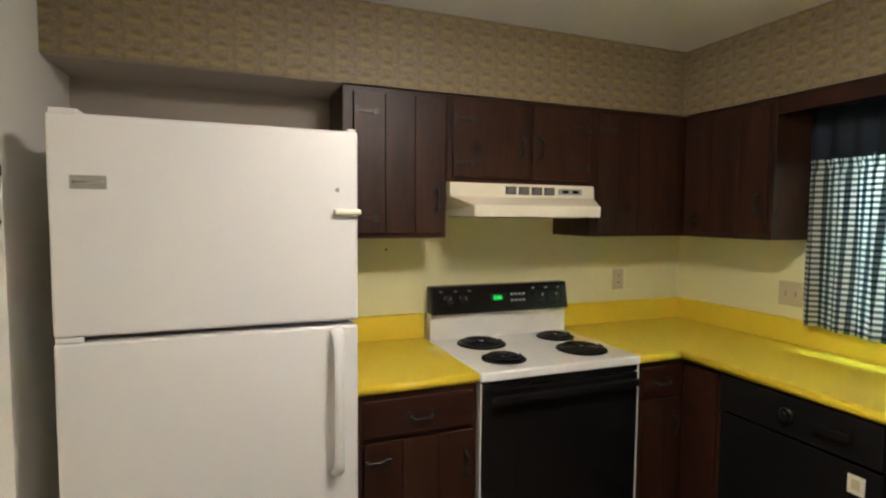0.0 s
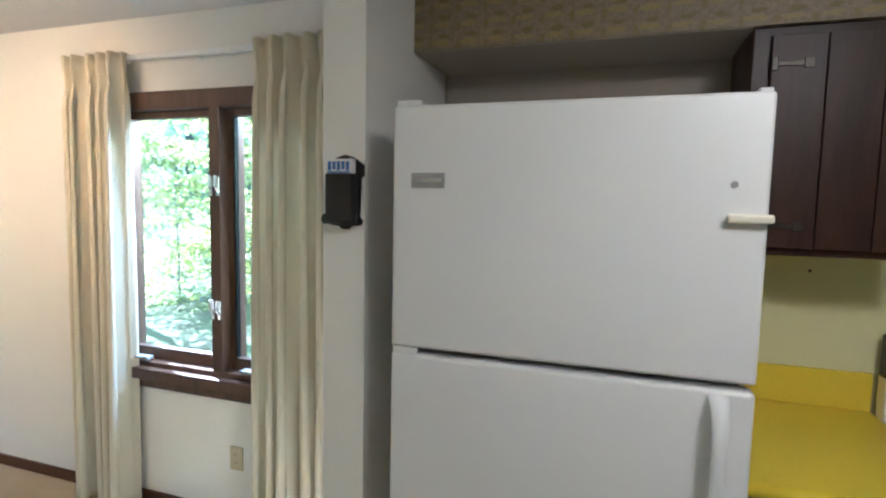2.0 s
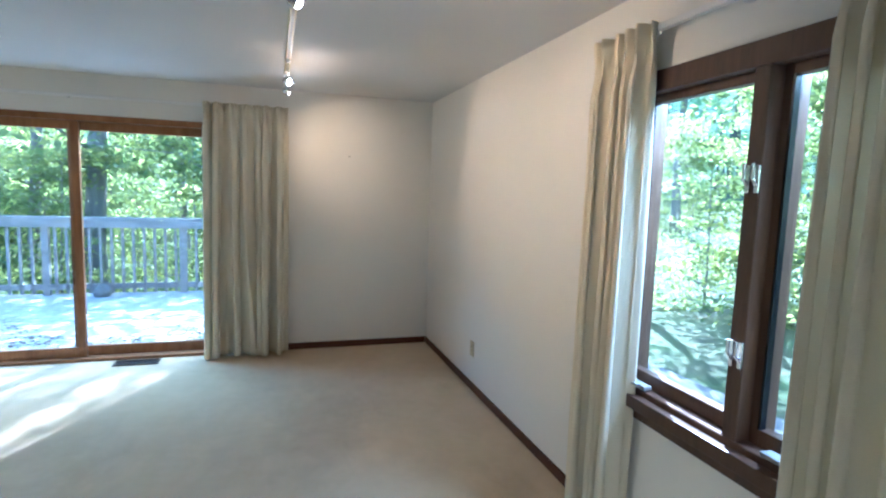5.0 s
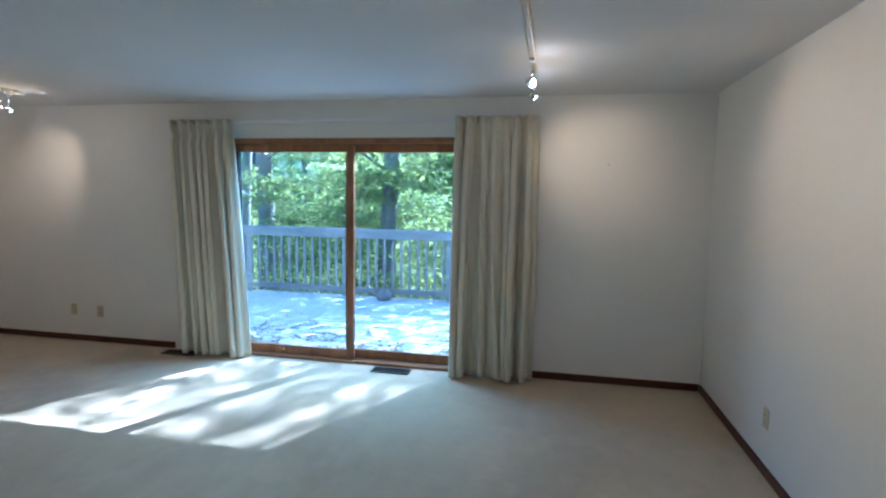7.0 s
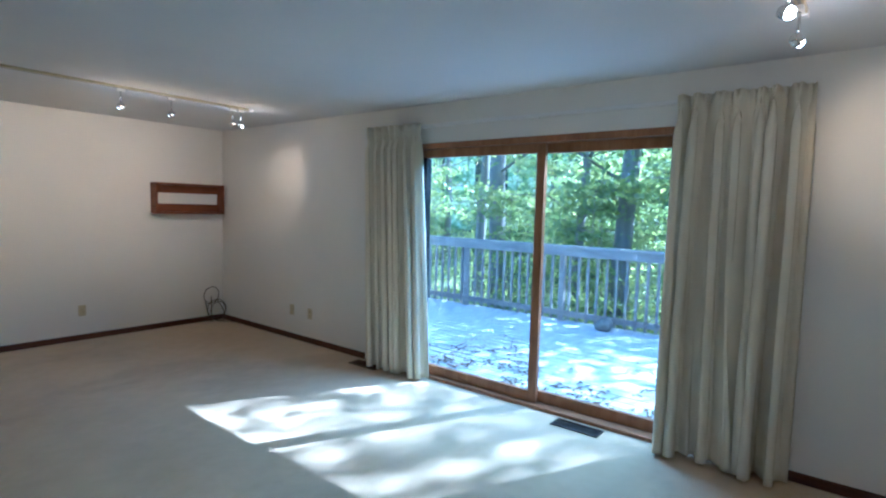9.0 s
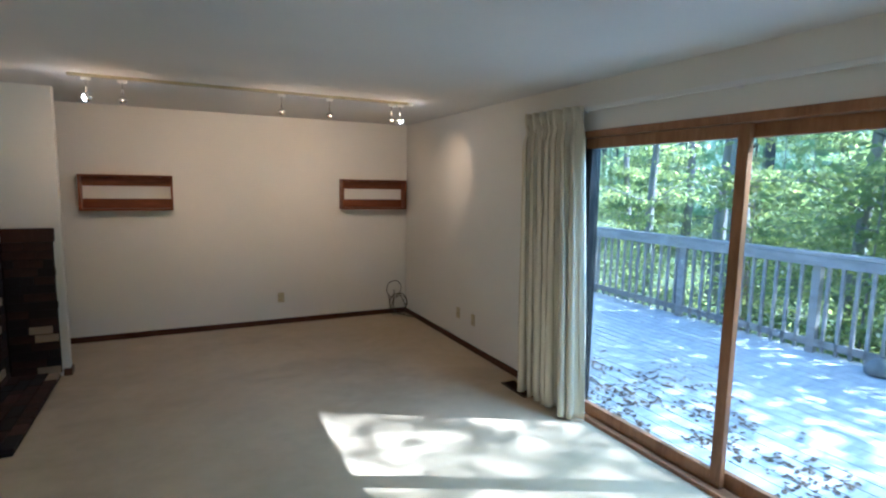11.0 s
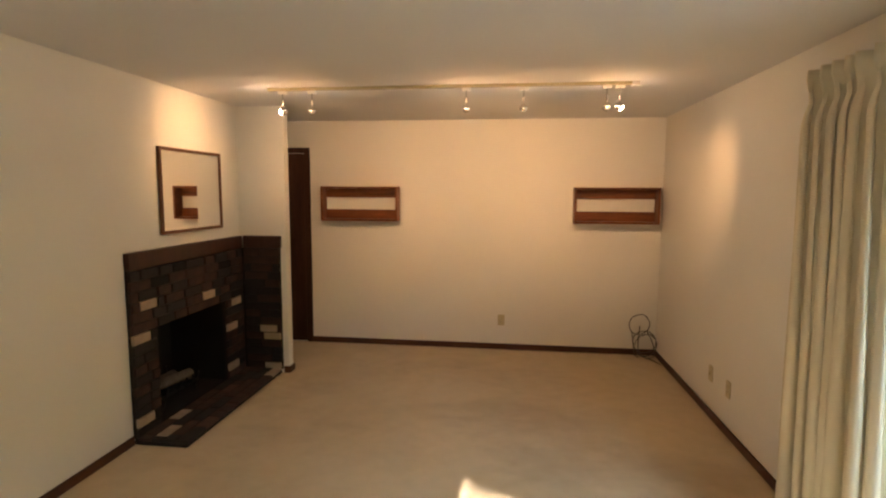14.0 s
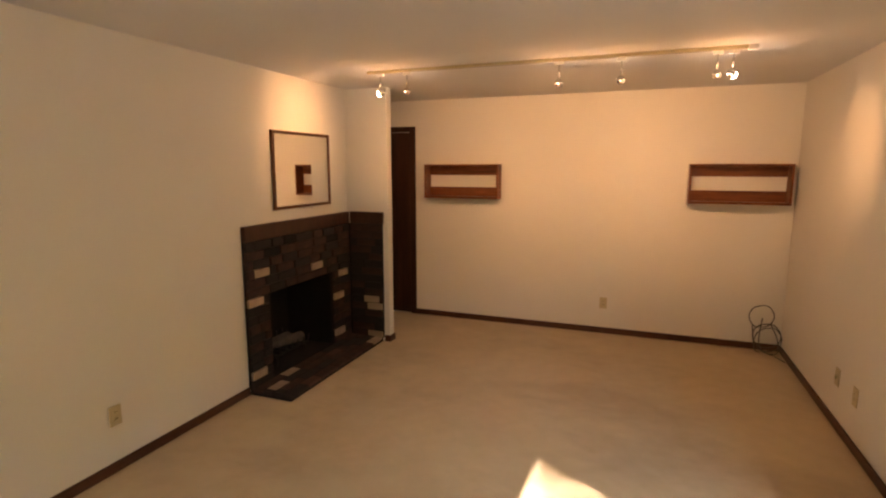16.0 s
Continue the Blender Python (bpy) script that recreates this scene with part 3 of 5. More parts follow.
def drape(name, a, b, z0, z1, folds, depth, out, mat, label, spread=0.06, seed=1, hem=0.0, lean=0.0):
    """A pleated hanging between a and b (x, y), pinch-pleated at its head, wavier below; out: the way it faces."""
    rnd = random.Random(seed)
    a, b, out = Vector((*a, 0)), Vector((*b, 0)), Vector((*out, 0))
    mid = (a + b) / 2
    t = thing(name, (mid.x, mid.y, z0), label, "curtain")
    n, rows = folds * 18, 44
    ph = [rnd.uniform(-0.5, 0.5) for _ in range(folds + 1)]
    amp = [rnd.uniform(0.4, 1.5) for _ in range(folds + 1)]
    wp = [(rnd.uniform(0.025, 0.065), rnd.uniform(1.0, 3.5), rnd.uniform(0, 6.28)) for _ in range(3)]
    bm = bmesh.new()
    uv = bm.loops.layers.uv.new("UVMap")
    grid = []
    for j in range(rows + 1):
        v = j / rows
        row = []
        fall = 1 - v
        for i in range(n + 1):
            u0 = i / n
            u = min(0.9999, max(0.0, u0 + sum(a_ * (0.35 + 0.65 * fall) * math.sin(f_ * 2 * math.pi * u0 + p_) for a_, f_, p_ in wp) * math.sin(math.pi * u0)))
            k = min(int(u * folds), folds - 1)
            w = amp[k] * (1 - (u * folds - k)) + amp[k + 1] * (u * folds - k)
            p_ = ph[k] * (1 - (u * folds - k)) + ph[k + 1] * (u * folds - k)
            ang = 2 * math.pi * (u * folds) + p_ * min(1, fall * 2.5)
            head = max(0.0, (v - 0.9) / 0.1)
            sn = math.sin(ang)
            wave = math.copysign(abs(sn) ** 0.65, sn) * w * (0.8 + 0.3 * fall) + 0.25 * math.sin(2 * ang + 1.3 + 3 * fall) * fall
            if head > 0:
                pin = math.sin(math.pi * min(1.0, head * 1.4))
                wave = wave * (1 - 0.75 * head) + head * (0.35 * sn * w + 0.28 * math.sin(3 * ang + 1)) - 0.35 * pin * (0.6 + 0.4 * sn)
            cen = (u0 - 0.5) * (1 + spread * fall * (1 + 0.3 * math.sin(2.2 * v + seed))) + lean * fall
            p = mid + (b - a) * cen + out * (depth * (0.55 + 0.5 * wave)) + Vector((0, 0, z0 + (z1 - z0) * v + (hem * math.sin(3 * math.pi * u0 + seed) * fall ** 6)))
            p += (b - a).normalized() * (0.25 * depth * math.sin(2 * ang) * (1 - head))
            row.append(bm.verts.new(p))
        grid.append(row)
    for j in range(rows):
        for i in range(n):
            f = bm.faces.new((grid[j][i], grid[j][i + 1], grid[j + 1][i + 1], grid[j + 1][i]))
            for lp, (uu, vv) in zip(f.loops, ((i, j), (i + 1, j), (i + 1, j + 1), (i, j + 1))):
                lp[uv].uv = (uu / n, vv / rows)
    ob = part("cloth", bm, mat, t, smooth=True)
    ob.modifiers.new("thickness", "SOLIDIFY").thickness = 0.002
    for k in range(folds + 1):
        c = a + (b - a) * min(0.98, max(0.02, k / folds)) + out * 0.012
        part("carrier", boxes((c.x - 0.005, c.y - 0.005, z1 - 0.045, c.x + 0.005, c.y + 0.005, z1 - 0.028)), M_WHITEPL, t, "small white carrier")
    return t


CREAM = "cream pleated floor-length drape"
drape("drape", (-1.97, YN - 0.035), (-1.585, YN - 0.035), 0.02, 2.25, 5, 0.09, (0, -1), M_DRAPE, CREAM + " beside the casement window", -0.08, 3)
drape("drape", (-0.84, YN - 0.035), (-0.44, YN - 0.035), 0.02, 2.25, 5, 0.10, (0, -1), M_DRAPE, CREAM + " beside the refrigerator wall", 0.12, 5)
drape("drape", (XW + 0.035, -1.96), (XW + 0.035, -1.33), 0.02, 2.255, 7, 0.14, (1, 0), M_DRAPE, CREAM + " beside the patio door, near the floor vent", 0.04, 8, lean=0.2)
drape("drape", (XW + 0.035, 0.79), (XW + 0.035, 1.49), 0.02, 2.255, 7, 0.16, (1, 0), M_DRAPE, CREAM + " beside the patio door, near the dining corner", 0.02, 11)


def traverse(name, a, b, z, out):
    a, b, out = Vector((*a, z)), Vector((*b, z)), Vector((*out, 0))
    t = thing(name, (a + b) / 2, "white metal traverse curtain rail fixed to the wall", "curtain rail")
    d = (b - a).normalized()
    side = out * 0.012
    lo, hi = a + out * 0.045 - side, b + out * 0.045 + side
    part("rail", boxes((lo.x, lo.y, z - 0.012, hi.x, hi.y, z + 0.014), bevel=0.003, seg=1), M_WHITEPL, t, "white metal rail")
    for k in (0.04, 0.5, 0.96):
        c = a + (b - a) * k
        p, q = c - d * 0.012, c + d * 0.012 + out * 0.034
        part("bracket", boxes((p.x, p.y, z - 0.02, q.x, q.y, z + 0.02)), M_WHITEPL, t)


traverse("curtain_rail", (-1.96, YN), (-0.45, YN), 2.23, (0, -1))
traverse("curtain_rail", (XW, -1.95), (XW, 1.48), 2.235, (1, 0))

# ---- kitchen ----


def outlet(at, out, label, double=False, switch=False):
    """A wall plate of 70 x 115 mm (double: 115 wide) that faces out."""
    x, y, z = at
    t = thing("outlet", at, label, "wall plate")
    o = Vector((*out, 0))
    s = Vector((-o.y, o.x, 0))
    w = 0.058 if double else 0.036

    def blk(name, du, dz, hw, hh, d0, d1, mat, parent, bev=0.002):
        c = Vector(at) + s * du + Vector((0, 0, dz))
        p, q = c - s * hw + o * d0, c + s * hw + o * d1
        return part(name, boxes((p.x, p.y, c.z - hh, q.x, q.y, c.z + hh), bevel=bev, seg=2), mat, parent)

    pl = blk("plate", 0, 0, w, 0.058, 0.0, 0.006, M_PLATE, t)
    for du in ((-0.024, 0.024) if double else (0,)):
        if switch:
            blk("toggle", du, 0, 0.006, 0.012, 0.006, 0.018, M_PLATE, pl)
            continue
        for dz in (-0.02, 0.02):
            r = blk("socket", du, dz, 0.016, 0.014, 0.006, 0.009, M_PLATE, t)
            for k in (-0.006, 0.006):
                blk("slot", du + k, dz + 0.002, 0.0012, 0.005, 0.009, 0.0096, M_BLACK, r, 0)
    return t


def fridge():
    x0, x1, y0, y1, z1, zg = 0.13, 0.942, 2.05, 2.765, 1.805, 1.205
    t = thing("refrigerator", ((x0 + x1) / 2, (y0 + y1) / 2, 0), "white textured top-freezer refrigerator with two doors, shut", "refrigerator")
    part("cabinet", boxes((x0 + 0.006, y0 + 0.075, 0.03, x1 - 0.006, y1, z1 - 0.01), bevel=0.008), M_FRIDGE, t)
    part("gasket", boxes((x0 + 0.02, y0 + 0.058, 0.12, x1 - 0.02, y0 + 0.075, z1 - 0.02)), M_GASKET, t, "grey door gasket")
    part("kick_plate", boxes((x0 + 0.02, y0 + 0.05, 0.015, x1 - 0.02, y0 + 0.074, 0.1), bevel=0.003), M_GREY, t, "grey toe grille")
    for n, a, b in (("freezer_door", zg + 0.008, z1), ("door", 0.115, zg - 0.008)):
        d = part(n, boxes((x0, y0, a, x1, y0 + 0.057, b), bevel=0.012, seg=4), M_FRIDGE, t, "white textured door", True)
        if n == "freezer_door":
            part("badge", boxes((x0 + 0.050, y0 - 0.003, 1.608, x0 + 0.134, y0 - 0.0003, 1.644), bevel=0.001), M_GREY, d, "grey maker's badge")
            part("badge_bar", boxes((x0 + 0.056, y0 - 0.0042, 1.622, x0 + 0.128, y0 - 0.0031, 1.630)), M_CHROME, d)
            bm = bmesh.new()
            rod(bm, (0.877, y0 - 0.004, 1.622), (0.877, y0 + 0.002, 1.622), 0.0065, n=16)
            part("lock", bm, M_GREY, d, "small round grey cap")
            bm = boxes((0.866, y0 - 0.022, 1.545, 0.948, y0 + 0.002, 1.563), bevel=0.006, seg=3)
            part("handle", bm, M_CREAM, d, "small yellowed handle end", True)
        else:
            xs = x1 - 0.068
            bm = bmesh.new()
            path = [(0.004, 0.016, 0.022), (-0.016, 0.020, 0.020), (-0.032, 0.036, 0.018), (-0.042, 0.066, 0.016), (-0.047, 0.12, 0.014), (-0.049, 0.24, 0.014), (-0.047, 0.36, 0.014), (-0.042, 0.42, 0.016), (-0.032, 0.452, 0.018), (-0.016, 0.468, 0.020), (0.004, 0.474, 0.022)]
            rings = []
            for k, (dy, dz, w) in enumerate(path):
                q0, q1 = path[max(0, k - 1)], path[min(len(path) - 1, k + 1)]
                nrm = Vector((0, -(q1[1] - q0[1]), -(q1[0] - q0[0]))).normalized()
                rings.append([bm.verts.new(Vector((xs, y0 + dy, b - dz)) + Vector((1, 0, 0)) * (w * math.cos(2 * math.pi * m / 14)) + nrm * (0.010 * math.sin(2 * math.pi * m / 14))) for m in range(14)])
            for ra, rb in zip(rings, rings[1:]):
                for m in range(14):
                    bm.faces.new((ra[m], ra[(m + 1) % 14], rb[(m + 1) % 14], rb[m]))
            bmesh.ops.recalc_face_normals(bm, faces=bm.faces)
            part("handle", bm, M_FRIDGE, d, "white curved vertical handle", True)
    part("hinge_cover", boxes((x0 + 0.005, y0 + 0.01, z1 - 0.002, x0 + 0.07, y0 + 0.13, z1 + 0.014), bevel=0.005), M_FRIDGE, t, "white hinge cover")
    part("hinge_cover", boxes((x1 - 0.03, y0 + 0.01, z1 - 0.002, x1 - 0.005, y0 + 0.06, z1 + 0.008), bevel=0.003), M_FRIDGE, t)
    part("hinge", boxes((x0 + 0.004, y0 + 0.004, zg - 0.0075, x0 + 0.07, y0 + 0.06, zg + 0.0075), bevel=0.002), M_WHITE, t, "white middle hinge")
    for fx in (x0 + 0.06, x1 - 0.06):
        for fy in (y0 + 0.12, y1 - 0.08):
            bm = bmesh.new()
            rod(bm, (fx, fy, 0), (fx, fy, 0.035), 0.018)
            part("foot", bm, M_IRON, t)


fridge()


def face_frame(name, at_label, cat, lo, hi, front, doors, z_open=(0, 0)):
    """A cabinet from corner lo to corner hi; front: 'y' faces -y, 'x' faces -x. doors: rows of (kind, a, b, z0, z1, handle side)."""
    t = thing(name, ((lo[0] + hi[0]) / 2, (lo[1] + hi[1]) / 2, lo[2]), at_label, cat)
    part("carcass", boxes((*lo, *hi), bevel=0.002, seg=1), M_CAB, t, "dark-stained wooden case")

    def bx(a, b, z0, z1, d0, d1):
        """Along the front from a to b; d0, d1: how far in front."""
        if front == "y":
            return (a, lo[1] - d1, z0, b, lo[1] - d0, z1)
        return (lo[0] - d1, a, z0, lo[0] - d0, b, z1)

    for kind, a, b, z0, z1, side in doors:
        if kind == "door":
            n = 1 if hi[1] == KY and lo[0] == 1.426 else max(2, round((b - a) / 0.13))
            w = (b - a) / n
            rows = [bx(a + k * w + (0.0015 if k else 0), a + (k + 1) * w - (0.0015 if k < n - 1 else 0), z0, z1, 0.0045, 0.019) for k in range(n)]
            d = part("door", boxes(bx(a + 0.004, b - 0.004, z0 + 0.003, z1 - 0.003, 0.0005, 0.004)), M_CAB, t, "dark-stained plank door")
            for r in rows:
                part("plank", boxes((r[0] if front == "y" else r[0], *r[1:3], r[3] if front == "x" else r[3], *r[4:]), bevel=0.002, seg=2), M_CAB, d)
        else:
            d = part(kind, boxes(bx(a, b, z0, z1, 0.001, 0.019), bevel=0.004), M_CABH, t, "dark-stained " + kind + " front")
        bm = bmesh.new()
        if kind == "panel":
            bm.free()
            continue
        if kind == "door":
            u = b - 0.035 if side > 0 else a + 0.035
            zc = z0 + 0.14 if lo[2] > 1 else z1 - 0.12
            e = bx(u, u, zc - 0.05, zc + 0.05, 0.019, 0.045)
            x, y = e[0], e[1]
            o = Vector((0, 1, 0)) if front == "y" else Vector((1, 0, 0))
            p = Vector((x, y, zc))
            box(bm, *bx(u - 0.011, u + 0.011, zc - 0.062, zc - 0.028, 0.019, 0.023))
            box(bm, *bx(u - 0.011, u + 0.011, zc + 0.028, zc + 0.062, 0.019, 0.023))
            tube(bm, [p + o * 0.022 + Vector((0, 0, -0.045)), p + Vector((0, 0, -0.03)), p + Vector((0, 0, 0.03)), p + o * 0.022 + Vector((0, 0, 0.045))], [0.005, 0.007, 0.007, 0.005])
            part("handle", bm, M_IRON, d, "black iron pull")
            hu = a if side > 0 else b
            sg = 1 if side > 0 else -1
            for zz in (z0 + 0.06, z1 - 0.075):
                r = [bx(*sorted((hu, hu + sg * 0.085)), zz - 0.007, zz + 0.007, 0.019, 0.022)]
                r.append(bx(*sorted((hu + sg * 0.075, hu + sg * 0.10)), zz - 0.014, zz + 0.014, 0.019, 0.023))
                r.append(bx(*sorted((hu, hu + sg * 0.015)), zz - 0.018, zz + 0.018, 0.019, 0.025))
                part("hinge", boxes(*r, bevel=0.0015, seg=1), M_ANTIQUE, d, "dark metal strap hinge")
        else:
            c = (a + b) / 2
            zc = (z0 + z1) / 2
            box(bm, *bx(c - 0.055, c - 0.03, zc - 0.014, zc + 0.014, 0.019, 0.022))
            box(bm, *bx(c + 0.03, c + 0.055, zc - 0.014, zc + 0.014, 0.019, 0.022))
            e = bx(c, c, zc, zc, 0.019, 0.042)
            q = Vector((0, 1, 0)) if front == "y" else Vector((1, 0, 0))
            s = Vector((1, 0, 0)) if front == "y" else Vector((0, 1, 0))
            p = Vector((e[0], e[1], zc))
            tube(bm, [p - s * 0.042 + q * 0.02, p - s * 0.03 - Vector((0, 0, 0.008)), p + s * 0.03 - Vector((0, 0, 0.008)), p + s * 0.042 + q * 0.02], [0.005, 0.006, 0.006, 0.005])
            part("handle", bm, M_IRON, d, "black iron pull")
    return t


UZ = SOFF - 0.002
face_frame("wall_cabinet", "dark-stained plank wall cabinet between refrigerator and range hood", "cabinet", (0.982, 2.51, 1.450), (1.424, KY, UZ), "y", [("door", 1.024, 1.409, 1.470, UZ - 0.025, 1)])
face_frame("wall_cabinet", "dark-stained two-door wall cabinet over the range hood", "cabinet", (1.426, 2.51, 1.69), (2.165, KY, UZ), "y", [("door", 1.449, 1.812, 1.712, UZ - 0.025, 1), ("door", 1.842, 2.14, 1.712, UZ - 0.025, -1)])
face_frame("wall_cabinet", "dark-stained corner wall cabinet beside the range hood", "cabinet", (2.167, 2.51, 1.450), (KX, KY, UZ), "y", [("door", 2.20, 2.68, 1.470, UZ - 0.025, 1)])
face_frame("wall_cabinet", "dark-stained wall cabinet beside the kitchen window", "cabinet", (2.74, 2.0, 1.450), (KX, 2.488, UZ), "x", [("door", 2.02, 2.46, 1.470, UZ - 0.025, -1)])

face_frame("base_cabinet", "dark-stained base cabinet with one drawer beside the range", "cabinet", (0.965, 2.195, 0.10), (1.430, KY, 0.911), "y", [("drawer", 0.992, 1.412, 0.757, 0.887, 0), ("door", 0.992, 1.412, 0.12, 0.737, 1)])
face_frame("base_cabinet", "dark-stained corner base cabinet beside the range", "cabinet", (2.212, 2.195, 0.10), (KX, KY, 0.911), "y", [("drawer", 2.225, 2.44, 0.757, 0.887, 0), ("door", 2.225, 2.44, 0.12, 0.737, 1)])
face_frame("base_cabinet", "dark-stained narrow base panel beside the dishwasher", "cabinet", (2.47, 1.985, 0.10), (KX, 2.193, 0.911), "x", [("panel", 2.0, 2.17, 0.12, 0.887, 0)])
face_frame("base_cabinet", "dark-stained sink base cabinet under the window", "cabinet", (2.47, 0.2, 0.10), (KX, 1.368, 0.911), "x", [("door", 0.80, 1.34, 0.12, 0.737, 1), ("door", 0.22, 0.78, 0.12, 0.737, -1), ("drawer", 0.80, 1.34, 0.757, 0.887, 0)])
solid("toe_kick", boxes((0.98, 2.27, 0, 1.41, 2.7, 0.099), (2.23, 2.27, 0, 2.9, 2.7, 0.099), (2.54, 0.25, 0, 2.9, 2.269, 0.099)), M_CABH, "dark recessed toe kick", "toe kick")


def worktop(name, rows, splash, label):
    t = thing(name, ((rows[0][0] + rows[0][3]) / 2, (rows[0][1] + rows[0][4]) / 2, 0.912), label, "worktop")
    bm = boxes(*rows)
    part("top", bm, M_YELLOW, t, "bright yellow laminate top")
    part("backsplash", boxes(*splash, bevel=0.004, seg=3), M_YELLOW, t, "yellow laminate upstand")
    return t


z0, z1 = 0.912, 0.949


def nosing(bm, a, b, out):
    """A rounded front edge from a to b."""
    tube(bm, [(*a, (z0 + z1) / 2), (*b, (z0 + z1) / 2)], (z1 - z0) / 2, 16)
    return bm


w1 = worktop("worktop", [(0.955, 2.19, z0, 1.433, KY, z1)], [(0.955, KY - 0.02, z1 + 0.001, 1.433, KY, 1.07)], "bright yellow laminate worktop between refrigerator and range")
bm = bmesh.new()
nosing(bm, (0.955, 2.19), (1.433, 2.19), (0, -1))
part("edge", bm, M_YELLOW, w1, "rounded yellow edge", True)
w2 = worktop("worktop", [(2.205, 2.185, z0, KX, KY, z1), (2.442, 0.15, z0, KX, 2.185, z1)], [(2.205, KY - 0.02, z1 + 0.001, KX, KY, 1.07), (KX - 0.02, 0.15, z1 + 0.001, KX, KY - 0.02, 1.07)], "bright yellow laminate L-shaped worktop")
bm = bmesh.new()
nosing(bm, (2.205, 2.185), (2.442, 2.185), (0, -1))
nosing(bm, (2.442, 2.19), (2.442, 0.15), (-1, 0))
part("edge", bm, M_YELLOW, w2, "rounded yellow edge", True)


def stove():
    x0, x1, y0, y1 = 1.441, 2.198, 2.180, 2.79
    t = thing("electric_range", ((x0 + x1) / 2, (y0 + y1) / 2, 0), "white electric coil range with black glass oven door", "stove")
    part("body", boxes((x0 + 0.004, y0 + 0.03, 0.02, x1 - 0.004, y1, 0.909), bevel=0.003, seg=1), M_WHITE, t, "white enamel body")
    part("cooktop", boxes((x0 - 0.004, y0 - 0.012, 0.912, x1 + 0.004, y1 - 0.055, 0.950), bevel=0.010, seg=4), M_WHITE, t, "white enamel cooktop", True)
    od = part("oven_door", boxes((x0 + 0.005, y0 - 0.005, 0.22, x1 - 0.005, y0 + 0.028, 0.879), bevel=0.006, seg=3), M_BLACK, t, "black glass oven door")
    part("window", boxes((x0 + 0.16, y0 - 0.0075, 0.36, x1 - 0.16, y0 - 0.0055, 0.68), bevel=0.001), M_BLACK, od, "dark oven window")
    bm = boxes((x0 + 0.03, y0 - 0.05, 0.829, x1 - 0.03, y0 - 0.028, 0.864), bevel=0.009, seg=3)
    box(bm, x0 + 0.05, y0 - 0.032, 0.834, x0 + 0.08, y0 - 0.004, 0.856)
    box(bm, x1 - 0.08, y0 - 0.032, 0.834, x1 - 0.05, y0 - 0.004, 0.856)
    part("handle", bm, M_BLACK, od, "black bar handle")
    part("fascia", boxes((x0 + 0.005, y0, 0.884, x1 - 0.005, y0 + 0.029, 0.910), bevel=0.003), M_BLACK, t)
    dr = part("storage_drawer", boxes((x0 + 0.005, y0 - 0.002, 0.05, x1 - 0.005, y0 + 0.028, 0.21), bevel=0.006, seg=3), M_BLACK, t, "black storage drawer")
    part("drawer_trim", boxes((x0 + 0.2, y0 - 0.01, 0.196, x1 - 0.2, y0 - 0.003, 0.206), bevel=0.002), M_CHROME, dr)
    for xs in (x0 - 0.001, x1 - 0.002):
        part("side_trim", boxes((xs, y0 - 0.004, 0.05, xs + 0.004, y0 + 0.03, 0.907)), M_WHITE, t, "thin pale side trim")
    # back panel, leaning back a little
    bm = boxes((x0 - 0.002, y1 - 0.054, 0.93, x1 + 0.002, y1, 1.077), bevel=0.006, seg=2)
    part("back_guard", bm, M_WHITE, t, "white enamel back guard")
    bm = boxes((x0 - 0.002, y1 - 0.085, 1.070, x1 + 0.002, y1, 1.205), bevel=0.010, seg=3)
    for v in bm.verts:
        v.co.y += (v.co.z - 1.072) * 0.22 if v.co.y < y1 - 0.02 else 0
    cp = part("control_panel", bm, M_BLACK, t, "black control panel")

    def on_panel(z, d):
        return y1 - 0.085 + (z - 1.072) * 0.22 - d

    for kx in (x0 + 0.085, x0 + 0.165, x1 - 0.165, x1 - 0.085):
        z = 1.140
        bm = bmesh.new()
        q = Vector((0, -1, 0.2)).to_track_quat("Z", "Y")
        spun(bm, [(0.027, 0), (0.027, 0.004), (0.021, 0.006), (0.019, 0.024), (0.015, 0.027)], (kx, on_panel(z, 0), z), q, 20)
        k = part("knob", bm, M_BLACK, cp, "black round knob")
        part("knob_mark", boxes((kx - 0.0015, on_panel(z, 0.030), z + 0.003, kx + 0.0015, on_panel(z, 0.027), z + 0.018)), M_GREY, cp)
    xm = (x0 + x1) / 2 - 0.02
    dp = part("display", boxes((xm - 0.05, on_panel(1.142, 0.003), 1.122, xm + 0.04, on_panel(1.142, -0.003), 1.162), bevel=0.001), M_SOOT, cp, "dark clock window")
    font = bpy.data.curves.new("digits", "FONT")
    font.body, font.size, font.extrude = "2:50", 0.028, 0.0005
    tx = new("clock_digits", font)
    tx.parent = dp
    font.materials.append(M_GREEN)
    tx.rotation_euler = (radians(77.6), 0, 0)
    tx.location = Vector((xm - 0.036, on_panel(1.132, 0.006), 1.132)) - base_of(dp)
    tx["label"] = "green clock digits"
    for k in range(4):
        for zz in (1.124, 1.154):
            part("button", boxes((xm + 0.065 + 0.022 * k, on_panel(zz, 0.004), zz - 0.005, xm + 0.079 + 0.022 * k, on_panel(zz, -0.002), zz + 0.005), bevel=0.001, seg=1), M_GREY, cp)
    for kx in (x0 + 0.05, x0 + 0.125, x0 + 0.2, x1 - 0.2, x1 - 0.125, x1 - 0.05):
        part("panel_mark", boxes((kx - 0.008, on_panel(1.180, 0.0018), 1.178, kx + 0.008, on_panel(1.180, -0.001), 1.182)), M_GREY, cp)
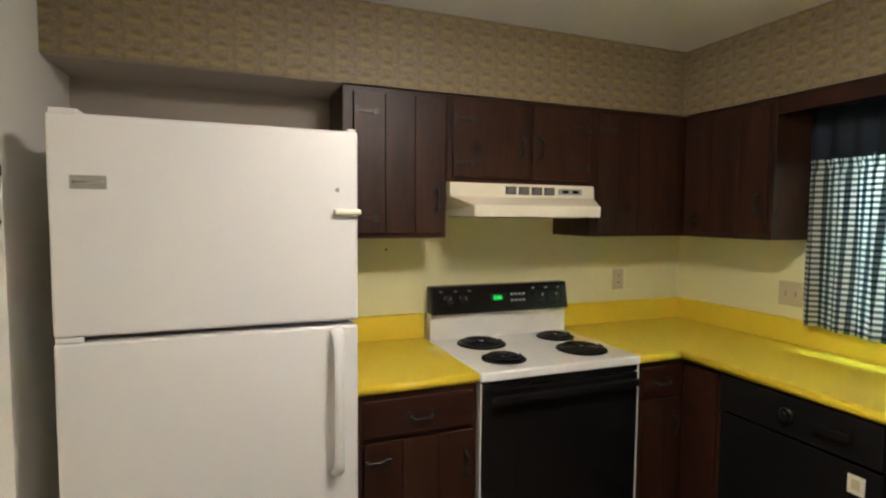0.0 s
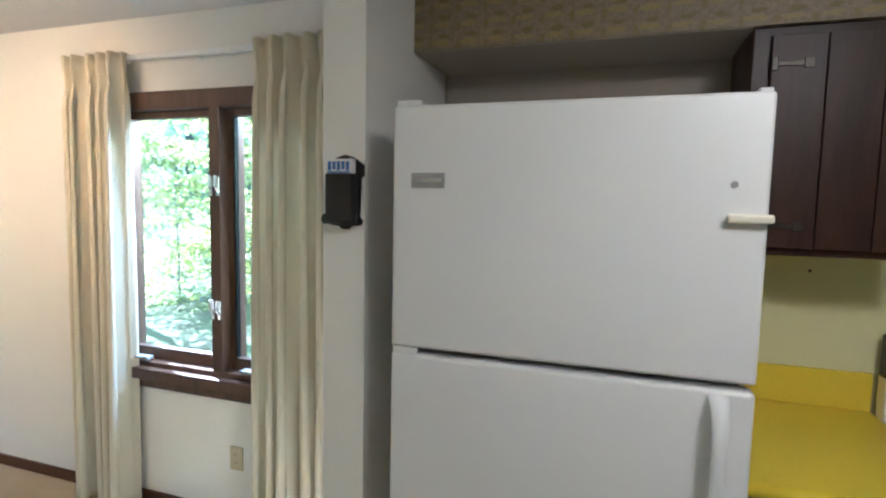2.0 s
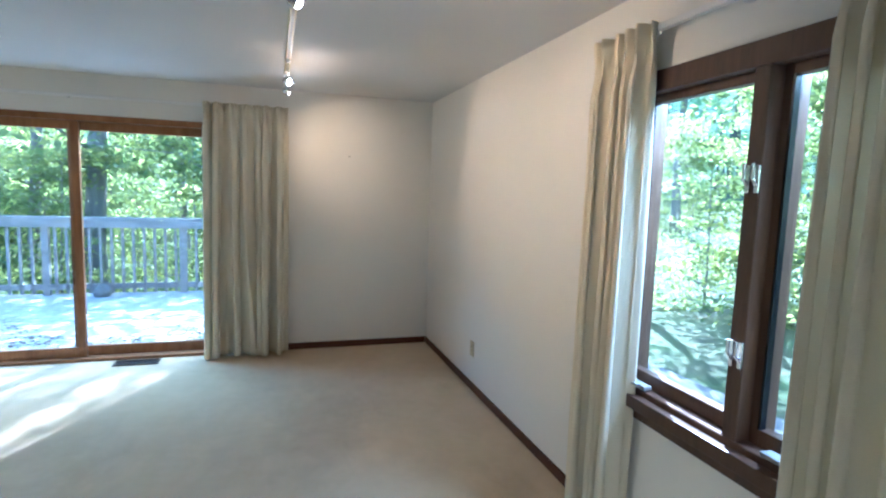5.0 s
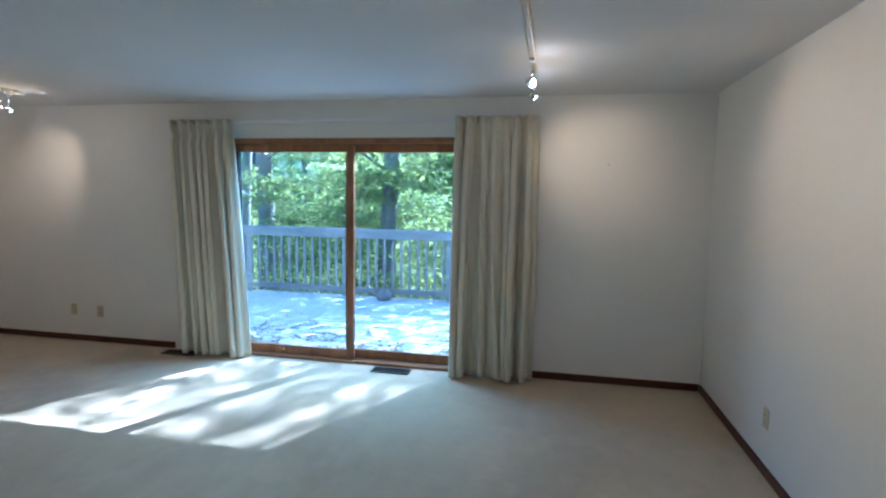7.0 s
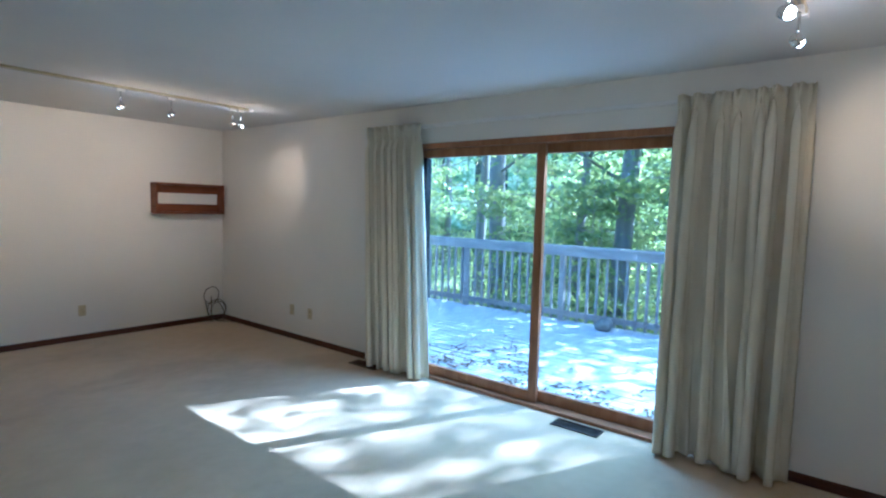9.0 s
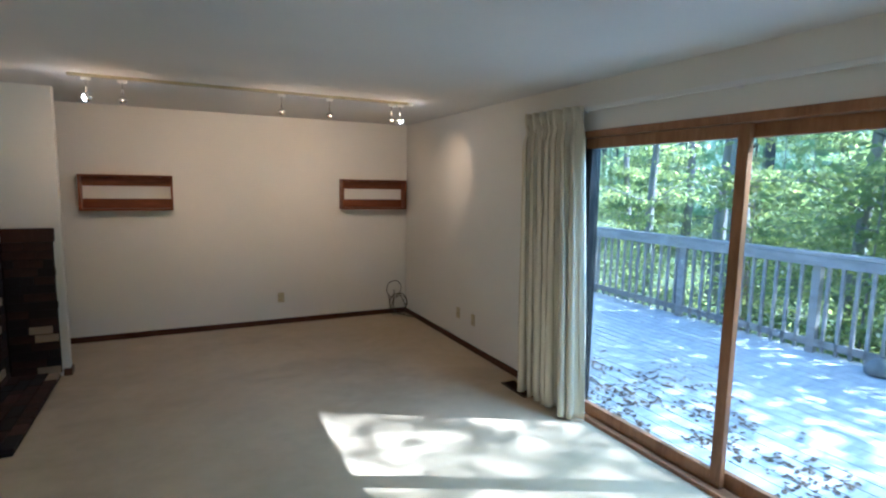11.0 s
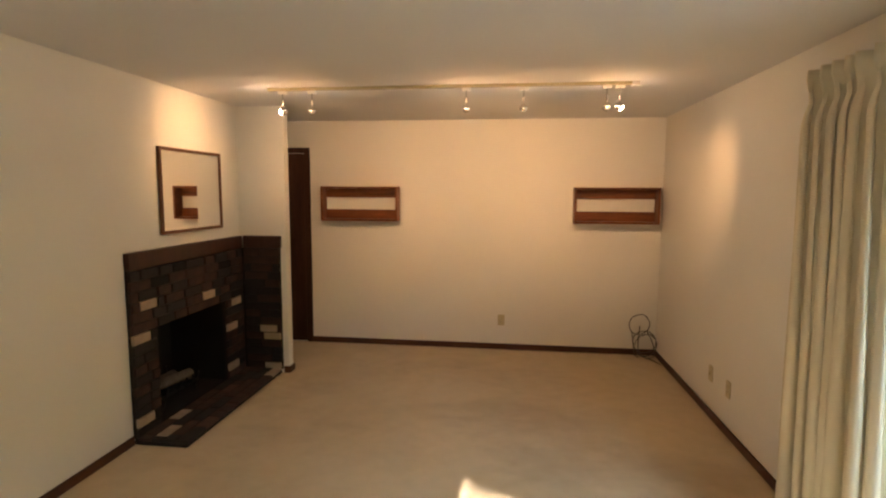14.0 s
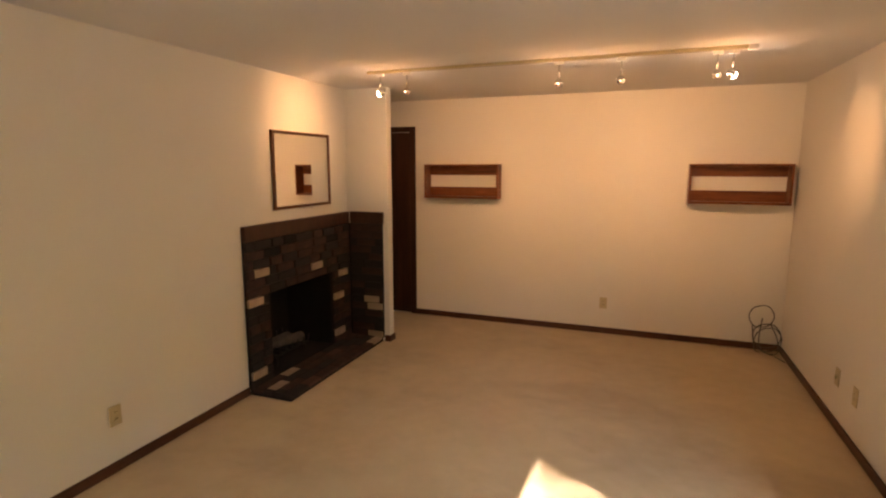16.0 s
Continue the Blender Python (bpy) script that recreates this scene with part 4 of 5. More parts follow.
    for bx_, by, r in ((1.642, 2.592, 0.112), (2.050, 2.600, 0.090), (1.617, 2.325, 0.092), (2.025, 2.350, 0.112)):
        bm = bmesh.new()
        spun(bm, [(r, 0), (r, 0.004), (r - 0.006, 0.006), (r - 0.014, 0.001)], (bx_, by, 0.9505), Vector((0, 0, 1)).to_track_quat("Z", "Y"), 32)
        br = part("burner", bm, M_BLACK, t, "black drip pan")
        part_ring = bmesh.new()
        spun(part_ring, [(r + 0.003, 0), (r + 0.003, 0.003), (r, 0.0045), (r - 0.003, 0.003)], (bx_, by, 0.9503), Vector((0, 0, 1)).to_track_quat("Z", "Y"), 32)
        part("ring", part_ring, M_IRON, br, "dark trim ring")
        cb = bmesh.new()
        turns = 4 if r > 0.09 else 3
        pts = []
        for k in range(turns * 24 + 1):
            a = 2 * math.pi * k / 24
            rr = 0.018 + (r - 0.034) * k / (turns * 24)
            pts.append((bx_ + rr * math.cos(a), by + rr * math.sin(a), 0.9635))
        tube(cb, pts, 0.0048, 6)
        part("coil", cb, M_COIL, br, "dark coil element", True)
        cc = bmesh.new()
        spun(cc, [(0.011, 0), (0.011, 0.004), (0.006, 0.006)], (bx_, by, 0.960), Vector((0, 0, 1)).to_track_quat("Z", "Y"), 14)
        part("coil_cap", cc, M_CHROME, br, "bright metal centre cap")
    for fx in (x0 + 0.05, x1 - 0.05):
        for fy in (y0 + 0.08, y1 - 0.06):
            bm = bmesh.new()
            rod(bm, (fx, fy, 0), (fx, fy, 0.022), 0.016)
            part("foot", bm, M_IRON, t)


stove()


def hood():
    x0, x1 = 1.427, 2.163
    t = thing("range_hood", ((x0 + x1) / 2, 2.5, 1.542), "cream enamel range hood under the wall cabinet", "range hood")
    bm = bmesh.new()
    prof = [(2.81, 1.552), (2.346, 1.542), (2.346, 1.590), (2.462, 1.625), (2.472, 1.630), (2.472, 1.688), (2.52, 1.6885), (2.81, 1.6885)]
    rows = [[bm.verts.new((x, y, z)) for y, z in prof] for x in (x0, x1)]
    for row, side in ((rows[0], 1), (rows[1], -1)):
        for v in row:
            v.co.x += side * 0.056 * min(1.0, max(0.0, (2.472 - v.co.y) / 0.126))
    for k in range(len(prof)):
        bm.faces.new((rows[0][k], rows[0][(k + 1) % len(prof)], rows[1][(k + 1) % len(prof)], rows[1][k]))
    bm.faces.new(rows[0][::-1])
    bm.faces.new(rows[1])
    bmesh.ops.bevel(bm, geom=bm.edges[:], offset=0.003, segments=2, affect="EDGES")
    part("shell", bm, M_CREAM, t, "cream enamel shell")
    for k in range(4):
        a = 1.692 + k * 0.066
        g = part("grille", boxes((a, 2.4685, 1.641, a + 0.052, 2.4712, 1.675)), M_BLACK, t, "dark grille opening")
        for j in range(5):
            part("slat", boxes((a + 0.004, 2.4665, 1.645 + j * 0.0058, a + 0.048, 2.4682, 1.648 + j * 0.0058)), M_GREY, g)
    c = part("control_plate", boxes((1.963, 2.4685, 1.645, 2.092, 2.4712, 1.671), bevel=0.001, seg=1), M_GREY, t, "grey switch plate")
    for a in (1.985, 2.04):
        part("switch", boxes((a, 2.463, 1.651, a + 0.03, 2.4684, 1.665), bevel=0.002), M_BLACK, c)
    part("filter", boxes((1.53, 2.40, 1.538, 2.06, 2.74, 1.5415)), M_GREY, t, "grey mesh filter")


hood()


def dishwasher():
    y0, y1, x = 1.377, 1.977, 2.450
    t = thing("dishwasher", (x + 0.3, (y0 + y1) / 2, 0), "black built-in dishwasher under the yellow worktop", "dishwasher")
    part("tub", boxes((x + 0.03, y0, 0.02, KX - 0.06, y1, 0.905)), M_IRON, t)
    d = part("door", boxes((x, y0 + 0.003, 0.13, x + 0.029, y1 - 0.003, 0.745), bevel=0.006, seg=3), M_BLACK, t, "black glossy door")
    part("badge", boxes((x - 0.002, 1.427, 0.648, x - 0.0002, 1.480, 0.712), bevel=0.0005, seg=1), M_CREAM, d, "small pale square sticker")
    part("badge_mark", boxes((x - 0.0032, 1.441, 0.664, x - 0.0021, 1.467, 0.698)), M_PLATE, d)
    p = part("control_panel", boxes((x - 0.008, y0 + 0.003, 0.755, x + 0.029, y1 - 0.003, 0.905), bevel=0.006, seg=3), M_BLACK, t, "black control panel")
    bm = bmesh.new()
    spun(bm, [(0.03, 0), (0.03, 0.006), (0.022, 0.01), (0.02, 0.024), (0.014, 0.027)], (x - 0.008, 1.69, 0.83), Vector((-1, 0, 0)).to_track_quat("Z", "Y"), 20)
    part("dial", bm, M_BLACK, p, "black dial")
    part("latch", boxes((x - 0.03, 1.47, 0.81, x - 0.008, 1.59, 0.845), bevel=0.008, seg=3), M_BLACK, p, "black door latch")
    part("toe_panel", boxes((x + 0.05, y0 + 0.003, 0.0, x + 0.065, y1 - 0.003, 0.12)), M_BLACK, t)


dishwasher()

kc = drape("cafe_curtain", (KX - 0.055, 2.01), (KX - 0.055, 0.66), 1.06, 1.815, 13, 0.045, (-1, 0), M_GINGHAM, "blue, black and white checked cotton cafe curtain at the kitchen window", 0.0, 21, 0.012)
va = thing("window_valance", (KX - 0.06, 1.33, 1.80), "dark blue-black gathered valance on a wooden header", "valance")
bm = bmesh.new()
pts = [[bm.verts.new((KX - 0.10 - 0.012 * math.sin(2 * math.pi * 15 * k / 160), 1.995 - 1.37 * k / 160, zz)) for k in range(161)] for zz in (1.80, 2.02)]
for k in range(160):
    bm.faces.new((pts[0][k], pts[0][k + 1], pts[1][k + 1], pts[1][k]))
ob = part("cloth", bm, M_DARKBLUE, va, "dark blue cloth", True)
ob.modifiers.new("thickness", "SOLIDIFY").thickness = 0.002
part("header", boxes((2.74, 0.60, 1.99, 2.76, 1.998, UZ), (2.76, 0.60, 2.025, KX, 1.998, UZ)), M_CABH, va, "dark wooden header board")
cr = thing("curtain_rod", (KX - 0.055, 1.33, 1.82), "thin brass curtain rod over the checked curtain", "curtain rod")
bm = bmesh.new()
rod(bm, (KX - 0.055, 0.63, 1.82), (KX - 0.055, 2.03, 1.82), 0.006)
part("rod", bm, M_CHROME, cr, "", True)
part("bracket", boxes((KX - 0.06, 2.015, 1.81, KX, 2.025, 1.83)), M_CHROME, cr)
part("bracket", boxes((KX - 0.06, 0.635, 1.81, KX, 0.645, 1.83)), M_CHROME, cr)

outlet((2.608, KY, 1.192), (0, -1), "ivory duplex outlet on the kitchen wall above the worktop")
outlet((KX, 2.125, 1.185), (-1, 0), "ivory double switch plate beside the kitchen window", True, True)
outlet((1.005, KY, 1.19), (0, -1), "ivory duplex outlet behind the refrigerator edge")


def match_holder():
    """A cast holder with a scalloped back plate, hung on the pier's end."""
    x, y, z = -0.052, 2.15, 1.508
    g_ = 0.86
    t = thing("match_holder", (x, y, z), "black cast-iron match holder with a matchbox inside", "match holder")
    bm = bmesh.new()
    outline = [(-0.058, 0.0), (-0.062, 0.012), (-0.05, 0.022), (-0.055, 0.10), (-0.052, 0.17), (-0.03, 0.183), (0, 0.19), (0.03, 0.183), (0.052, 0.17), (0.066, 0.162), (0.066, 0.135), (0.055, 0.125), (0.055, 0.10), (0.05, 0.022), (0.062, 0.012), (0.055, 0.0), (0.02, -0.004), (0.012, -0.012), (-0.012, -0.012), (-0.02, -0.004)]
    f = [bm.verts.new((x + a * g_, y - 0.008, z + b)) for a, b in outline]
    g = [bm.verts.new((x + a * g_, y - 0.001, z + b)) for a, b in outline]
    bm.faces.new(f)
    bm.faces.new(g[::-1])
    for k in range(len(f)):
        bm.faces.new((f[k], f[(k + 1) % len(f)], g[(k + 1) % len(f)], g[k]))
    part("back_plate", bm, M_IRON, t, "black scalloped back plate")
    part("box", boxes((x - 0.041, y - 0.045, z + 0.012, x + 0.041, y - 0.0085, z + 0.138), bevel=0.005), M_IRON, t, "black cast box")
    bm = bmesh.new()
    rod(bm, (x - 0.052, y - 0.03, z + 0.016), (x + 0.043, y - 0.03, z + 0.016), 0.014, n=14)
    part("tray", bm, M_IRON, t, "black rolled tray", True)
    m = part("matchbox", boxes((x - 0.038, y - 0.036, z + 0.139, x + 0.034, y - 0.012, z + 0.177), bevel=0.001, seg=1), M_WHITEPL, t, "white and blue matchbox")
    for k in range(5):
        part("print", boxes((x - 0.036 + k * 0.0135, y - 0.0372, z + 0.146 + 0.003 * (k % 2), x - 0.027 + k * 0.0135, y - 0.0361, z + 0.170)), M_BLUE, m)
    part("print", boxes((x - 0.038, y - 0.0372, z + 0.1395, x + 0.03, y - 0.0361, z + 0.1435)), M_BLUE, m)
    for dx in (-0.02, 0.02):
        bm = bmesh.new()
        spun(bm, [(0.006, 0), (0.006, 0.002), (0.003, 0.004)], (x + dx, y - 0.008, z + 0.175), Vector((0, -1, 0)).to_track_quat("Z", "Y"), 12)
        part("screw", bm, M_CHROME, t)


match_holder()

# ---- living room ----
outlet((-3.595, YN, 0.327), (0, -1), "ivory duplex outlet low on the dining wall")
outlet((-1.034, YN, 0.327), (0, -1), "ivory duplex outlet under the casement window")
outlet((-3.33, YS, 0.32), (0, 1), "ivory duplex outlet between the two wooden shelves")
outlet((XW, -2.959, 0.325), (1, 0), "ivory duplex outlet near the patio door drape")
outlet((XW, -3.282, 0.33), (1, 0), "ivory cable plate near the corner cables", switch=True)
outlet((XE, -1.196, 0.327), (-1, 0), "ivory duplex outlet on the fireplace wall")


def floor_vent(at, along_y, label):
    x, y = at
    t = thing("floor_vent", (x, y, 0), label, "floor vent")
    a, b = (0.07, 0.175)
    if not along_y:
        a, b = b, a
    part("frame", boxes((x - a, y - b, 0.001, x + a, y - b + 0.018, 0.009), (x - a, y + b - 0.018, 0.001, x + a, y + b, 0.009), (x - a, y - b + 0.018, 0.001, x - a + 0.018, y + b - 0.018, 0.009), (x + a - 0.018, y - b + 0.018, 0.001, x + a, y + b - 0.018, 0.009), bevel=0.002, seg=1), M_VENT, t, "brown metal frame")
    part("damper", boxes((x - a + 0.018, y - b + 0.018, 0.0005, x + a - 0.018, y + b - 0.018, 0.002)), M_SOOT, t)
    n = 22
    for k in range(n):
        v = y - b + 0.022 + (2 * b - 0.044) * (k + 0.5) / n
        part("slat", boxes((x - a + 0.018, v - 0.0022, 0.003, x + a - 0.018, v + 0.0022, 0.007)), M_VENT, t)


floor_vent((-4.785, -1.91), True, "brown metal floor vent beside the patio drape")
floor_vent((-4.78, 0.243), True, "brown metal floor vent before the patio door")


def shadow_box(x0, x1, label):
    """An open-backed shelf box with rails above and below its gap."""
    z0, z1, y0, y1, th = 1.37, 1.732, YS + 0.002, YS + 0.15, 0.02
    t = thing("wall_shelf", ((x0 + x1) / 2, YS + 0.1, z0), label, "wall shelf")
    part("side", boxes((x0, y0, z0, x0 + th, y1, z1), bevel=0.002, seg=1), M_SHELF, t)
    part("side", boxes((x1 - th, y0, z0, x1, y1, z1), bevel=0.002, seg=1), M_SHELF, t)
    part("top", boxes((x0 + th, y0, z1 - th, x1 - th, y1, z1), bevel=0.002, seg=1), M_SHELF, t)
    part("bottom", boxes((x0 + th, y0, z0, x1 - th, y1, z0 + th), bevel=0.002, seg=1), M_SHELF, t)
    part("back_rail", boxes((x0 + th, y0, z1 - th - 0.094, x1 - th, y0 + 0.018, z1 - th - 0.0005)), M_SHELF, t, "upper back rail")
    part("back_rail", boxes((x0 + th, y0, z0 + th + 0.0005, x1 - th, y0 + 0.018, z0 + th + 0.098)), M_SHELF, t, "lower back rail")


shadow_box(-2.23, -1.40, "reddish-brown open wooden wall shelf, empty, near the dark door")
shadow_box(-4.872, -4.045, "reddish-brown open wooden wall shelf, empty, in the room corner")


def dark_door():
    x0, x1, z1 = -1.171, -0.345, 2.09
    d = thing("door_1", ((x0 + x1) / 2, YS, 0), "dark-stained flush wooden door in a dark casing, shut", "door")
    d["kind"] = "structure"
    part("casing", boxes((x0 - 0.065, YS + 0.001, 0, x0, YS + 0.018, z1 + 0.06), (x1, YS + 0.001, 0, x1 + 0.065, YS + 0.018, z1 + 0.06), (x0, YS + 0.001, z1, x1, YS + 0.018, z1 + 0.06), bevel=0.003, seg=1), M_DOORWD, d, "dark wooden casing")
    lf = part("leaf", boxes((x0 + 0.003, YS + 0.001, 0.01, x1 - 0.003, YS + 0.010, z1 - 0.003), bevel=0.002, seg=1), M_DOORWD, d, "dark wooden door leaf")
    bm = bmesh.new()
    spun(bm, [(0.028, 0), (0.028, 0.006), (0.012, 0.012), (0.012, 0.03), (0.026, 0.04), (0.026, 0.055), (0.012, 0.065)], (x1 - 0.07, YS + 0.011, 0.96), Vector((0, 1, 0)).to_track_quat("Z", "Y"), 18)
    part("door_knob", bm, M_CHROME, lf, "metal knob", True)


dark_door()


def mirror():
    y0, y1, z0, z1 = -3.426, -2.634, 1.369, 1.989
    t = thing("mirror", (XE, (y0 + y1) / 2, z0), "square mirror in a thin dark wooden frame above the fireplace", "mirror")
    w = 0.024
    part("frame", boxes((XE - 0.028, y0, z0, XE - 0.003, y0 + w, z1), (XE - 0.028, y1 - w, z0, XE - 0.003, y1, z1), (XE - 0.028, y0 + w, z0, XE - 0.003, y1 - w, z0 + w), (XE - 0.028, y0 + w, z1 - w, XE - 0.003, y1 - w, z1), bevel=0.003, seg=1), M_MFRAME, t, "dark brown wooden frame")
    part("glass", boxes((XE - 0.020, y0 + w, z0 + w, XE - 0.006, y1 - w, z1 - w)), M_MIRROR, t, "silvered mirror glass")


mirror()


def cables():
    t = thing("loose_cables", (-4.78, -4.68, 0), "loops of grey coaxial cable lying on the carpet in a corner", "cable")
    for cx, cy, cz, r, ax, n, ph in ((-4.745, -4.725, 0.335, 0.105, 0.15, 1.0, 0.3), (-4.79, -4.68, 0.165, 0.115, -0.3, 1.1, 1.2), (-4.80, -4.66, 0.135, 0.115, 0.25, 0.9, 0.0)):
        bm = bmesh.new()
        pts = []
        for k in range(40):
            a = ph + 2 * math.pi * n * k / 39
            pts.append((cx + r * math.cos(a) * math.cos(ax), cy + r * 0.6 * math.cos(a) * math.sin(ax) + 0.006 * math.sin(5 * a), cz + r * math.sin(a) + 0.004 * math.cos(3 * a)))
        tube(bm, pts, 0.005, 7)
        part("loop", bm, M_CABLE, t, "grey cable loop", True)
    for pts in ([(-4.76, -4.76, 0.31), (-4.74, -4.72, 0.2), (-4.73, -4.70, 0.08), (-4.77, -4.68, 0.006), (-4.84, -4.62, 0.006), (-4.90, -4.45, 0.006)], [(-4.82, -4.74, 0.27), (-4.87, -4.70, 0.18), (-4.89, -4.66, 0.08), (-4.88, -4.64, 0.006), (-4.80, -4.65, 0.006)], [(-4.68, -4.75, 0.25), (-4.69, -4.71, 0.12), (-4.70, -4.69, 0.01), (-4.74, -4.67, 0.006)]):
        bm = bmesh.new()
        fine = []
        for k in range(len(pts) - 1):
            for s in range(4):
                fine.append(Vector(pts[k]).lerp(Vector(pts[k + 1]), s / 4))
        fine.append(Vector(pts[-1]))
        for _ in range(3):
            fine = [fine[0]] + [(fine[i - 1] + fine[i] * 2 + fine[i + 1]) / 4 for i in range(1, len(fine) - 1)] + [fine[-1]]
        tube(bm, fine, 0.005, 7)
        part("strand", bm, M_CABLE, t, "", True)


cables()


for nm, at, out, lb in (("nail", (XW, 2.055, 1.863), (1, 0), "small dark nail stuck in the white wall"), ("nail", (1.243, KY, 1.383), (0, -1), "small dark nail on the kitchen wall")):
    t = thing(nm, at, lb, "nail")
    bm = bmesh.new()
    o = Vector((*out, 0))
    rod(bm, Vector(at) - o * 0.002, Vector(at) + o * 0.012, 0.002, n=8)
    rod(bm, Vector(at) + o * 0.0115, Vector(at) + o * 0.014, 0.005, n=10)
    part("shank", bm, M_IRON, t)

# ---- track lights ----


def track(name, x0, x1, y, label):
    t = thing(name, ((x0 + x1) / 2, y, H), label, "track light")
    part("rail", boxes((x0, y - 0.018, H - 0.022, x1, y + 0.018, H - 0.001), bevel=0.003, seg=1), M_PLATE, t, "pale metal track")
    part("slot", boxes((x0 + 0.02, y - 0.006, H - 0.0235, x1 - 0.02, y + 0.006, H - 0.0221)), M_GREY, t)
    part("feed", boxes((x0 - 0.05, y - 0.022, H - 0.03, x0 - 0.001, y + 0.022, H - 0.001), bevel=0.004), M_WHITEPL, t, "white end feed")
    return t


def spot(x, y, aim, watts, rail, size=60):
    z = H - 0.165
    t = part("spotlight_head", boxes((x - 0.03, y - 0.015, H - 0.045, x + 0.03, y + 0.015, H - 0.024), bevel=0.003), M_WHITEPL, rail, "chrome spotlight with a lit bulb")
    bm = bmesh.new()
    rod(bm, (x, y, H - 0.045), (x, y, z + 0.035), 0.006)
    part("stem", bm, M_CHROME, t, "chrome stem", True)
    d = (Vector(aim) - Vector((x, y, z))).normalized()
    q = d.to_track_quat("Z", "Y")
    c = Vector((x, y, z))
    bm = bmesh.new()
    spun(bm, [(0.010, -0.036), (0.021, -0.028), (0.027, -0.012), (0.029, 0.004), (0.027, 0.006), (0.025, -0.002), (0.008, -0.016)], c, q, 20)
    part("shade", bm, M_CHROME, t, "chrome lamp holder", True)
    bm = bmesh.new()
    spun(bm, [(0.010, -0.010), (0.022, 0.002), (0.024, 0.011), (0.018, 0.021), (0.008, 0.026)], c, q, 20)
    part("bulb", bm, M_BULB, t, "lit frosted bulb", True)
    li = bpy.data.lights.new("spot", "SPOT")
    li.energy, li.color, li.spot_size, li.spot_blend, li.shadow_soft_size = watts, LAMP, radians(size * 1.5), 1.0, 0.03
    ob = new("spot_lamp", li)
    ob.matrix_world = look(c + d * 0.05, aim)
    gl = bpy.data.lights.new("spill", "POINT")
    gl.energy, gl.color, gl.shadow_soft_size = watts * 0.045, LAMP, 0.02
    ob = new("spill_lamp", gl)
    ob.location = (x + 0.01, y + 0.08, z - 0.05)


LAMP = (1.0, 0.57, 0.245)
SPOTW = 3.3
ts = track("track_light", -4.20, -1.62, -2.99, "white ceiling lighting track over the living room")
spot(-1.73, -2.99, (XE, -3.02, 2.02), SPOTW * 0.9, ts, 60)
spot(-1.953, -2.99, (-1.75, YS, 1.65), SPOTW, ts, 60)
spot(-3.08, -2.99, (-2.8, YS, 1.75), SPOTW * 1.2, ts, 62)
spot(-3.48, -3.0, (-3.4, YS, 1.70), SPOTW, ts, 58)
spot(-4.04, -2.99, (-4.3, YS, 1.70), SPOTW, ts, 56)
spot(-4.125, -2.99, (XW, -3.45, 1.78), SPOTW * 0.8, ts, 40)
ts = track("track_light", -4.12, -1.82, 1.46, "white ceiling lighting track over the dining end")
spot(-1.98, 1.45, (-2.1, YN, 1.7), SPOTW * 1.5, ts, 60)
spot(-3.62, 1.46, (-3.2, YN, 1.65), SPOTW * 1.5, ts, 58)
spot(-4.01, 1.46, (XW, 1.98, 1.85), SPOTW * 0.95, ts, 46)

# kitchen ceiling light, over the middle of its floor
kl = thing("ceiling_light", (1.3, 1.1, KH - 0.08), "round white glass ceiling light in the kitchen", "ceiling light")
bm = bmesh.new()
spun(bm, [(0.06, -0.085), (0.12, -0.07), (0.155, -0.035), (0.16, -0.001)], (1.3, 1.1, KH), Vector((0, 0, 1)).to_track_quat("Z", "Y"), 28)
part("shade", bm, glow("kitchen_glow", (1.0, 0.80, 0.55), 0.7), kl, "lit white glass shade", True)
area("kitchen_lamp", (1.3, 1.1, KH - 0.10), (1.4, 1.35, 0.6), 0.3, 0.3, 1.15, (1.0, 0.80, 0.56))
kp = bpy.data.lights.new("kitchen_spill", "POINT")
kp.energy, kp.color, kp.shadow_soft_size = 0.14, (1.0, 0.80, 0.56), 0.1
new("kitchen_spill", kp).location = (1.3, 1.1, KH - 0.22)

# ---- outdoors ----


def land(x, y):
    """Height of the ground: a lawn level beside the house, falling to the west, rising to the north."""
    d = math.hypot(x + 1, y)
    west = max(0.0, -x - 6)
    north = max(0.0, y - 4)
    h = -0.55 - 0.9 * (1 - math.exp(-west / 5)) + 0.09 * north * (1 - math.exp(-north / 6))
    h += 0.035 * max(0, west - 14)
    h += 0.25 * noise.noise(Vector((x * 0.12, y * 0.12, 0))) * min(1, max(0, d - 6) / 6)
    return min(h, 12)


def ground():
    s = [math.copysign(abs(k / 45) ** 2.6 * 700 + abs(k) * 0.18, k) for k in range(-45, 46)]
    verts = [(x, y, land(x, y) if math.hypot(x, y) < 120 else -0.5) for y in s for x in s]
    n = len(s)
    faces = [(j * n + i, j * n + i + 1, (j + 1) * n + i + 1, (j + 1) * n + i) for j in range(n - 1) for i in range(n - 1)]
    me = bpy.data.meshes.new("ground")
    me.from_pydata(verts, [], faces)
    me.materials.append(M_GROUND)
    me.shade_smooth()
    tagged(new("ground", me), "forest floor of leaf litter and patchy green", "ground", "", "structure")


ground()


def strip():
    n = 40
    verts, faces = [], []
    for k in range(n + 1):
        x = -16 + 24 * k / n
        for j in range(7):
            y = 3.3 + 0.48 * j + 0.5 * math.sin(x * 0.15)
            verts.append((x, y, land(x, y) + 0.035))
    for k in range(n):
        for j in range(6):
            a = k * 7 + j
            faces.append((a, a + 1, a + 8, a + 7))
    me = bpy.data.meshes.new("driveway")
    me.from_pydata(verts, [], faces)
    me.materials.append(M_DRIVE)
    me.shade_smooth()
    tagged(new("driveway", me), "grey paved drive beyond the casement window", "driveway", "", "structure")


strip()


